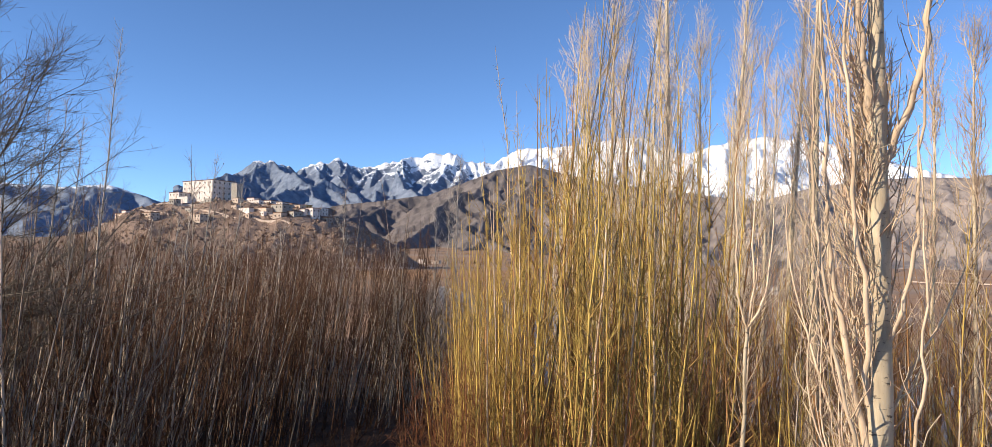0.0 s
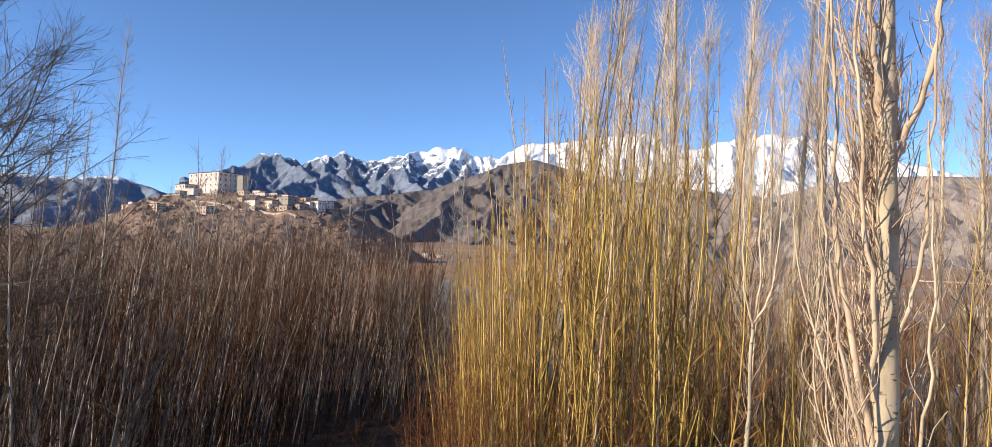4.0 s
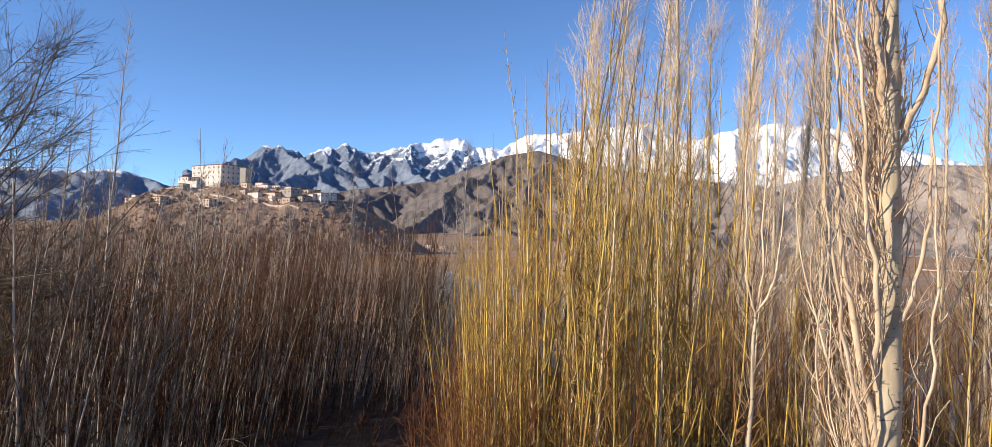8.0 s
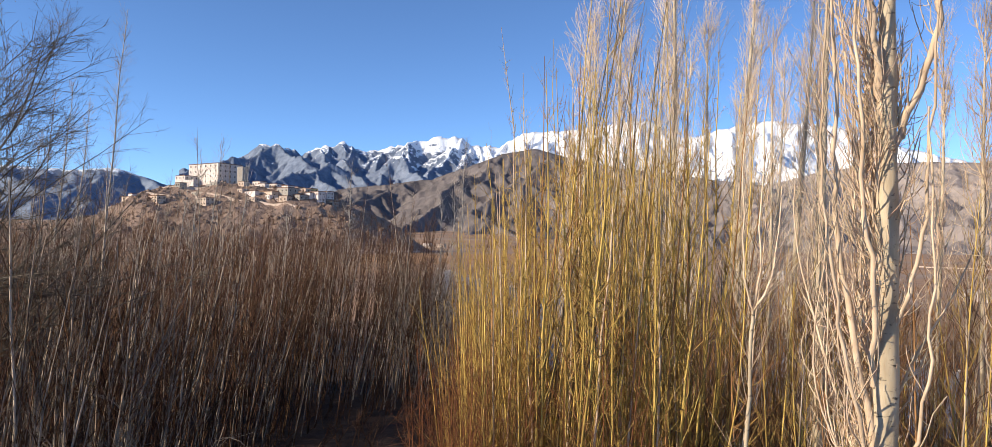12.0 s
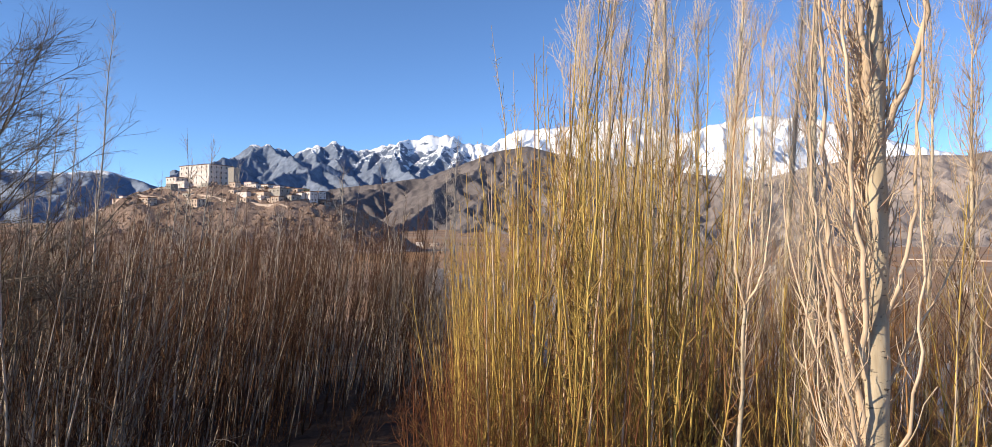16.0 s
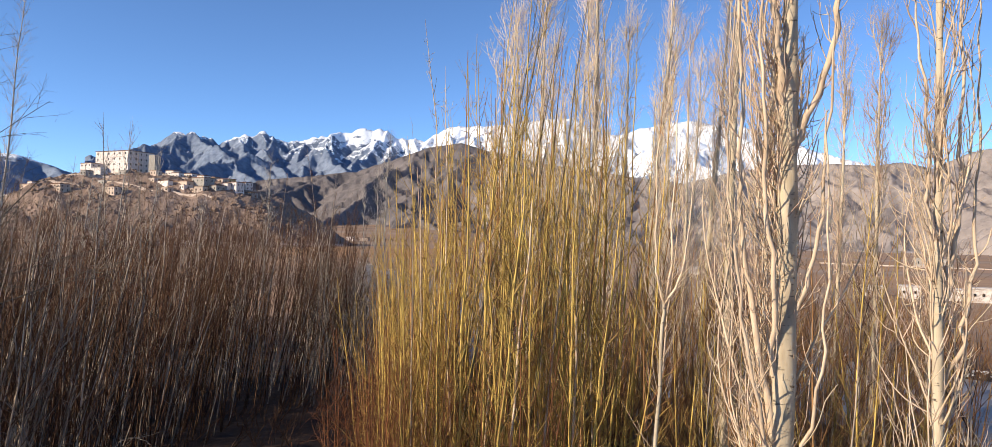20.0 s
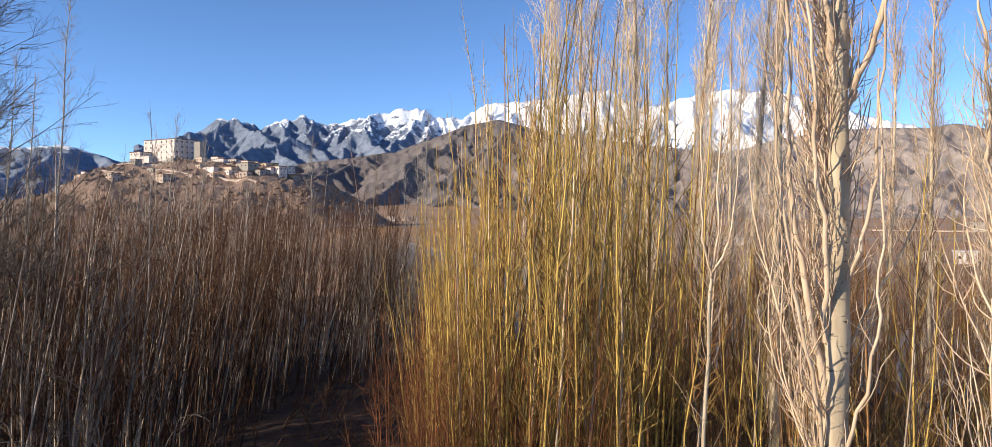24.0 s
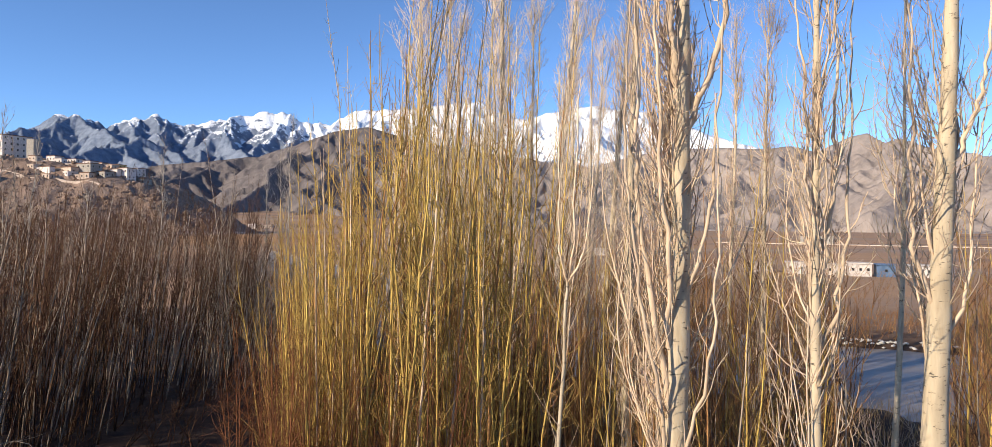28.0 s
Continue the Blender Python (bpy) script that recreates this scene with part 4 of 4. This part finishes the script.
# long dark whips that lean out of the willows
whip = [make_sapling("willow_whip", "long thin dark willow whip leaning over", "tree", "willow whips", g.uniform(13.5, 16), 0.022, (g.uniform(0.5, 1.4), 0),
                     [(22, 0.55, 0.98, 0.9, 0.4, 0.08, 0.12, 0.007)], M_WHIP, M_WHIP, g, 12, 4, 1) for i in range(4)]
for i in range(13):
    az, yy = g.uniform(0.6, 7.5), g.uniform(13, 16)
    s = g.uniform(0.85, 1.05) * (0.86 if az < 2 else 1.0)
    m = pose(yy * math.tan(radians(az)), yy, -0.1, g.normal(0, 1.0), g.uniform(1.0, 4.0), 0) @ Matrix.Diagonal((s, s, s, 1))
    if i < 4:
        whip[i].matrix_world = m
    else:
        copy_thing(whip[i % 4], m).scale = (s, s, s)
# orange-red shoots low down on the willows' near side
RED = "orange willow shoots"
reds = [make_sapling("willow_shoot", "thin orange-red willow shoot with fine twigs", "shrub", RED, g.uniform(5.4, 7.6), 0.014, (g.normal(-0.2, 0.3), g.normal(0, 0.3)),
                     [(22, 0.2, 0.97, 0.9, 0.7, 0.05, 0.14, 0.006)], M_REDTWIG, M_REDTWIG, g, 8, 4, 3) for i in range(8)]
spots = []
while len(spots) < 150:
    yy = g.uniform(11.5, 17)
    az = g.uniform(-3.9, 1.5) if g.random() < 0.7 else g.uniform(0, 12)
    if len(spots) > 54:
        az, yy = g.uniform(-4.6, 0.8) if len(spots) < 105 else g.uniform(-3.5, 13), g.uniform(10.3, 12.5)
    spots.append((yy * math.tan(radians(az)), yy))
strew(reds, spots, (-1.0, 0.0), g)

# -- the pale sapling that forks
root = tree_root("poplar_sapling", "pale poplar sapling forking into slim limbs", "tree", "", 3.2, 9.4)
fork = np.array([3.46, 9.4, 8.15])
zr = np.array([3.2, 9.4, root.location.z])
C = curve_path([(3.2, 9.4, 0), (3.28, 9.4, 4), (3.4, 9.4, 7), fork], 16, 0.008, g) - zr
V, F = tubes(C[None], (0.037 * np.linspace(1, 0.6, 16))[None], 8)
obj("stem", V, F, M_POPLAR, root, smooth=True)
lim = []
for pts in ([fork, (3.3, 9.3, 8.6), (3.28, 9.3, 9.4), (3.3, 9.3, 10.4)], [fork, (3.62, 9.3, 8.5), (3.72, 9.3, 8.9), (3.8, 9.3, 9.8)], [fork, (3.5, 9.3, 8.7), (3.52, 9.3, 9.6), (3.6, 9.3, 11)]):
    c = curve_path(pts, 10, 0.01, g) - zr
    lim.append(c)
    V, F = tubes(c[None], (0.02 * np.linspace(1, 0.4, 10))[None], 5)
    obj("limb", V, F, M_POPTWIG, root)
D, DR = grow(np.array(lim), np.full((3, 10), 0.012), 14, 0.05, 0.95, lambda u: 0.9 - 0.4 * u, 0.5, 0.12, 0.12, 5, 0.006, g)
D2, DR2 = grow(C[None], np.full((1, 16), 0.02), 26, 0.4, 1.0, lambda u: 0.8 + 0 * u, 0.6, 0.12, 0.12, 5, 0.006, g)
V, F = joined([tubes(D, DR, 3), tubes(D2, DR2, 3)])
tagged(obj("crown", V, F, M_POPTWIG, root), kind="stuff")

# -- brown and olive saplings between the near poplars and the river
OLV = "olive-brown saplings"
olv = [make_sapling("osier_sapling", "bare olive-brown osier sapling", "tree", OLV, g.uniform(6.2, 8.2), 0.02, (g.normal(0, 0.3), g.normal(0, 0.3)),
                    [(30, 0.2, 0.97, 1.3, 0.45, 0.10, 0.13, 0.008)], (M_OLIVETWIG, M_WILLOW, M_GREYSTEM)[i % 3], (M_OLIVETWIG, M_WILTWIG, M_BROWNTWIG)[i % 3], g, 8, 4, 2) for i in range(10)]


def brush(x, y):
    """Leaves open a gap through which the river shows."""
    az = math.degrees(math.atan2(x, y))
    return dry(x, y) and not (40.3 < az < 46.5 and math.hypot(x, y) > 9)


spots = sector(215, 15, 54, 11, 24, g, brush)
strew(olv, spots, (0, 0), g, (0.8, 1.3))

# -- the thicket of grey-stemmed saplings
THK = "grey-stemmed saplings of the thicket"
thk = []
for i in range(14):
    thk.append(make_sapling("poplar_sapling", "bare grey-stemmed sapling in a dense thicket", "tree", THK, g.uniform(7.4, 10.2), g.uniform(0.022, 0.04), (g.normal(0.4, 0.4), g.normal(0, 0.4)),
                            [(18, 0.42, 0.98, 1.2, 0.45, 0.14, 0.14, 0.014), (22, 0.3, 0.97, 0.4, 0.9, 0.1, 0.2, 0.013)], M_PALESTEM if i % 2 else M_GREYSTEM, M_GREYSTEM if i % 4 == 0 else M_BROWNTWIG, g, 8, 4, 1))


def thicket(x, y):
    """Where the thicket stands: behind a line that runs from near on one side to the river."""
    az = math.degrees(math.atan2(x, y))
    return y > np.interp(az, [-60, -36, -24, -14, -5], [10, 14, 19, 33, 40]) and dry(x, y)


def toward_river(x, y):
    """The saplings lean over towards the open water, most at the thicket's edge."""
    return float(np.interp(math.degrees(math.atan2(x, y)), [-40, -26, -14, -6], [6, 6.5, 9, 13]))


spots = sector(185, -42, -4.5, 14, 46, g, thicket) + sector(62, -36, -15, 15, 23, g, thicket)
strew(thk, spots, (toward_river, 0, 4.2), g)
tall = [make_sapling("poplar_sapling", "tall slim bare sapling rising above the thicket", "tree", "tall saplings of the thicket", g.uniform(10.0, 12.5), g.uniform(0.02, 0.03), (g.normal(0.5, 0.4), g.normal(0, 0.4)),
                     [(16, 0.5, 0.98, 1.2, 0.4, 0.12, 0.12, 0.013), (22, 0.5, 0.97, 0.35, 0.9, 0.08, 0.2, 0.012)], M_GREYSTEM, M_GREYSTEM if i % 3 == 0 else M_BROWNTWIG, g, 9, 4, 2) for i in range(6)]
strew(tall, sector(44, -35, -5.5, 22, 46, g, thicket), (2.5, 0, 3.0), g)


def stuff(name, label, spots, mats, g, heights, counts, twig, radii=(0.026, 0.011, 0.007), lo=0.3, drift=0.4):
    """A thicket too dense to count: stems and shoots joined into two meshes."""
    n = len(spots)
    xy = np.array(spots)
    z0 = ground_z(xy[:, 0], xy[:, 1]) - 0.1
    h = g.uniform(*heights, n)
    t = np.linspace(0, 1, 5)
    lean = g.normal([drift, 0], 0.5, (n, 2))
    P = np.zeros((n, 5, 3))
    P[:, :, 0] = xy[:, :1] + lean[:, :1] * t
    P[:, :, 1] = xy[:, 1:] + lean[:, 1:] * t
    P[:, 1:, :2] += np.cumsum(g.normal(0, 0.06, (n, 4, 2)), 1)
    P[:, :, 2] = z0[:, None] + h[:, None] * t
    R = np.full((n, 1), radii[0]) * (1 - 0.8 * t)[None] * g.uniform(0.7, 1.4, (n, 1))
    C, CR = grow(P, R * 0 + radii[1] * 1.4, counts[0], lo, 0.98, lambda u: twig * (1.2 - 0.7 * u), 0.42, 0.12, 0.1, 3, radii[1], g)
    sets = [tubes(C, CR, 3)]
    if counts[1]:
        D, DR = grow(C, CR, counts[1], 0.2, 0.95, lambda u: twig * 0.4 + 0 * u, 0.5, 0.1, 0.12, 2, radii[2], g)
        sets.append(tubes(D, DR, 3))
    root = new(name)
    tagged(root, label, "thicket", "", "stuff")
    V, F = tubes(P, R, 3)
    tagged(obj("stems", V, F, mats[0], root), kind="stuff")
    V, F = joined(sets)
    tagged(obj("crown", V, F, mats[1], root), kind="stuff")


GB = (M_GREYSTEM, M_BROWNTWIG)
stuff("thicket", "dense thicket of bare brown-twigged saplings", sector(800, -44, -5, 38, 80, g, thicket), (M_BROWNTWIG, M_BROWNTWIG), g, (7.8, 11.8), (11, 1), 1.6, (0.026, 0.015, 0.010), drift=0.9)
# inner stems take the dark twig colour to deepen the shade between front stems
stuff("thicket_inner", "dense thicket of stems and twigs in a brown darkened for inner shade", sector(780, -46, -5, 15, 46, g, thicket), (M_BROWNTWIG, M_BROWNTWIG), g, (6.5, 9.4), (16, 1), 0.9, (0.028, 0.015, 0.012), lo=0.4, drift=1.1)
# out of view: thick-branched saplings added to keep sun off the visible thicket
stuff("thicket_edge", "unseen coarse thicket added to shade the saplings in view", sector(900, -88, -43, 9, 62, g), GB, g, (8.0, 10.4), (7, 0), 2.4, (0.05, 0.045, 0.01))
stuff("far_trees", "belt of bare brown trees below the hill", sector(400, -46, -7, 95, 330, g, dry), (M_GREYSTEM, M_BROWNTWIG), g, (8, 14), (13, 1), 3.0, (0.09, 0.05, 0.03))
stuff("far_grove", "row of bare brown trees by the far houses", sector(70, -8.5, 4, 760, 880, g), (M_GREYSTEM, M_BROWNTWIG), g, (4, 8), (9, 1), 3.0, (0.2, 0.13, 0.1))
stuff("shrubs", "grey-brown riverside shrubs on the far plain", sector(620, 14, 52, 62, 145, g, dry), (M_GREYSTEM, M_OLIVETWIG), g, (1.0, 2.4), (8, 1), 1.0)
stuff("bank_shrubs", "grey bare shrubs on the near river bank", sector(420, -9, 1, 38, 70, g, dry), (M_GREYSTEM, M_DARKTREE), g, (4.5, 8.0), (11, 1), 1.4)
# dark-coloured brush that deepens the shade at the foot and in the gaps
stuff("undergrowth", "tangled undergrowth darkened for the shade at the foot of the thicket", sector(400, -44, 0, 16, 40, g, dry), (M_BROWNTWIG, M_BROWNTWIG), g, (0.8, 2.0), (10, 1), 0.9)
stuff("willow_brush", "red-brown brush darkened for the shade between the willow stems", sector(300, -4.2, 17, 14, 20, g, dry), (M_BROWNTWIG, M_BROWNTWIG), g, (2.6, 6.0), (11, 1), 1.1, (0.018, 0.012, 0.008))
stuff("willow_undergrowth", "brown brush darkened for the shade behind the yellow willows", sector(420, -3.5, 18, 19, 40, g, dry), (M_BROWNTWIG, M_BROWNTWIG), g, (3.0, 6.6), (11, 1), 1.2)
stuff("brushwood", "dense olive-brown willow brushwood by the river", sector(520, 13, 56, 17, 42, g, brush), (M_OLIVETWIG, M_OLIVETWIG), g, (5.5, 8.0), (12, 2), 1.2, (0.026, 0.013, 0.008))
# -- pale stems bent over at the front of the thicket
for i in range(9):
    yy = g.uniform(15.5, 19)
    az = g.uniform(-36, -17)
    x = yy * math.tan(radians(az))
    rt = tree_root("bent_sapling", "pale bare sapling bent over in the thicket", "tree", "bent saplings", x, yy)
    d = g.choice([-1, 1]) * g.uniform(0.6, 1.3)
    hz = g.uniform(3.8, 5.4)
    C = curve_path([(0, 0, 0), (0.15 * d, 0, hz * 0.45), (0.5 * d, -0.2, hz * 0.8), (1.1 * d, -0.4, hz), (1.7 * d, -0.6, hz * 0.98)], 14, 0.03, g)
    R = 0.022 * np.linspace(1.1, 0.3, 14)
    V, F = tubes(C[None], R[None], 5)
    obj("stem", V, F, M_GREYSTEM, rt)
    D, DR = grow(C[None], R[None], 14, 0.4, 0.98, lambda u: 0.9 - 0.4 * u, 0.6, 0.1, 0.15, 4, 0.007, g)
    V, F = tubes(D, DR, 3)
    tagged(obj("crown", V, F, M_GREYSTEM, rt), kind="stuff")
# -- tall thin trees standing out of the thicket
TALL = "thin trees above the thicket"
for az, yy, hh, nb in ((-28.9, 50, 25.4, 40), (-32.0, 50, 20.0, 28), (-30.9, 52, 18.8, 26), (-33.6, 50, 17.0, 20), (-12.1, 58, 15.6, 22), (-2.9, 60, 18.0, 26), (-22.6, 46, 15.6, 14),
                       (-23.6, 44, 14.2, 12), (-20.4, 46, 14.0, 10), (-16.5, 48, 10.8, 12), (-24.6, 45, 13.0, 12), (-3.6, 62, 15.5, 20), (-4.4, 60, 13, 16)):
    x = yy * math.tan(radians(az))
    rt = make_sapling("bare_tree", "tall thin bare tree above the thicket", "tree", TALL, hh, 0.075 if hh > 17 else 0.05, (1.2 if az < -20 else 0.4, 0),
                      [(nb * 3, 0.2, 0.98, 2.4, 0.5, 0.12, 0.14, 0.018)], M_GREYTREE, M_GREYTREE, g, 12, 6, 4)
    rt.matrix_world = pose(x, yy, -0.1)

# -- the dark spreading tree at the edge of the thicket
gs = np.random.default_rng(16)
root = tree_root("spreading_tree", "dark bare spreading tree with drooping fine branches", "tree", "", -12.7, 16.8)
trunk = curve_path([(0, 0, 0), (0.1, 0, 3), (-0.1, 0, 6), (0.2, 0, 9), (0.1, 0, 14)], 16, 0.03, gs)
TR = 0.16 * np.linspace(1.1, 0.25, 16)
V, F = tubes(trunk[None], TR[None], 10)
obj("trunk", V, F, M_DARKTREE, root, smooth=True)
C, CR = shoots(trunk[None], TR[None], 54, 0.40, 1.0, 6.8, 1.0, 0.012, 0.08, 12, 0.024, gs, (1.3, -0.05, 0), 0.25)
for c, cr in zip(C, CR):
    V, F = tubes(c[None], cr[None], 5)
    obj("limb", V, F, M_DARKTREE, root)
D, DR = shoots(C, CR, 15, 0.12, 0.98, 1.7, 0.75, 0.05, 0.13, 6, 0.0095, gs, None, 0.45)
E2, ER = shoots(D, DR, 6, 0.12, 0.98, 0.6, 0.75, 0.04, 0.13, 4, 0.0065, gs, None, 0.6)
V, F = joined([tubes(D, DR, 3), tubes(E2, ER, 3)])
tagged(obj("crown", V, F, M_DARKTREE, root), kind="stuff")


# ---------------------------------------------------------------- shore stones and dry grass
def stones(n, g):
    bm = bmesh.new()
    bmesh.ops.create_icosphere(bm, subdivisions=1, radius=1.0)
    base = np.array([v.co[:] for v in bm.verts])
    tri = np.array([[v.index for v in f.verts] for f in bm.faces])
    bm.free()
    Vs, Fs = [], []
    for i in range(n):
        x = g.uniform(-20, 62)
        y = float(far_shore(np.array(x))) + abs(g.normal(0, 1.6)) + 0.3
        s = g.uniform(0.06, 0.2)
        v = base * g.uniform(0.7, 1.2, (len(base), 1)) * s * np.array([1.2, 1.0, 0.6])
        Vs.append(v + [x, y, float(ground_z(np.array(x), np.array(y))) + 0.05])
        Fs.append(tri + i * len(base))
    tagged(obj("shore_stones", np.concatenate(Vs), np.concatenate(Fs), M_PEBBLE), "pale stones along the far river bank", "stones", kind="stuff")


stones(900, g)


def grass(name, label, spots, h, mat, g, blades=7):
    n = len(spots) * blades
    xy = np.repeat(np.array(spots), blades, 0) + g.normal(0, 0.25, (n, 2))
    z = ground_z(xy[:, 0], xy[:, 1]) - 0.03
    hh = g.uniform(0.5, 1.0, n) * h
    t = np.linspace(0, 1, 4)
    lean = g.normal(0, 0.3, (n, 2)) * h
    P = np.zeros((n, 4, 3))
    P[:, :, 0] = xy[:, :1] + lean[:, :1] * t ** 1.6
    P[:, :, 1] = xy[:, 1:] + lean[:, 1:] * t ** 1.6
    P[:, :, 2] = z[:, None] + hh[:, None] * t
    V, F = tubes(P, np.full((n, 1), 0.008) * (1.05 - t)[None], 3)
    tagged(obj(name, V, F, mat), label, "grass", kind="stuff")


grass("dry_grass", "tall dry orange-brown grass by the river", sector(1000, 18, 54, 18, 41, g, dry), 1.6, M_GRASS, g, 4)
gb = np.random.default_rng(31)
stuff("far_bank_shrubs", "bare red-brown shrubs on the far river bank", sector(170, 35, 52, 47, 76, gb, dry), (M_OLIVETWIG, M_OLIVETWIG), gb, (0.9, 2.2), (10, 2), 0.9)
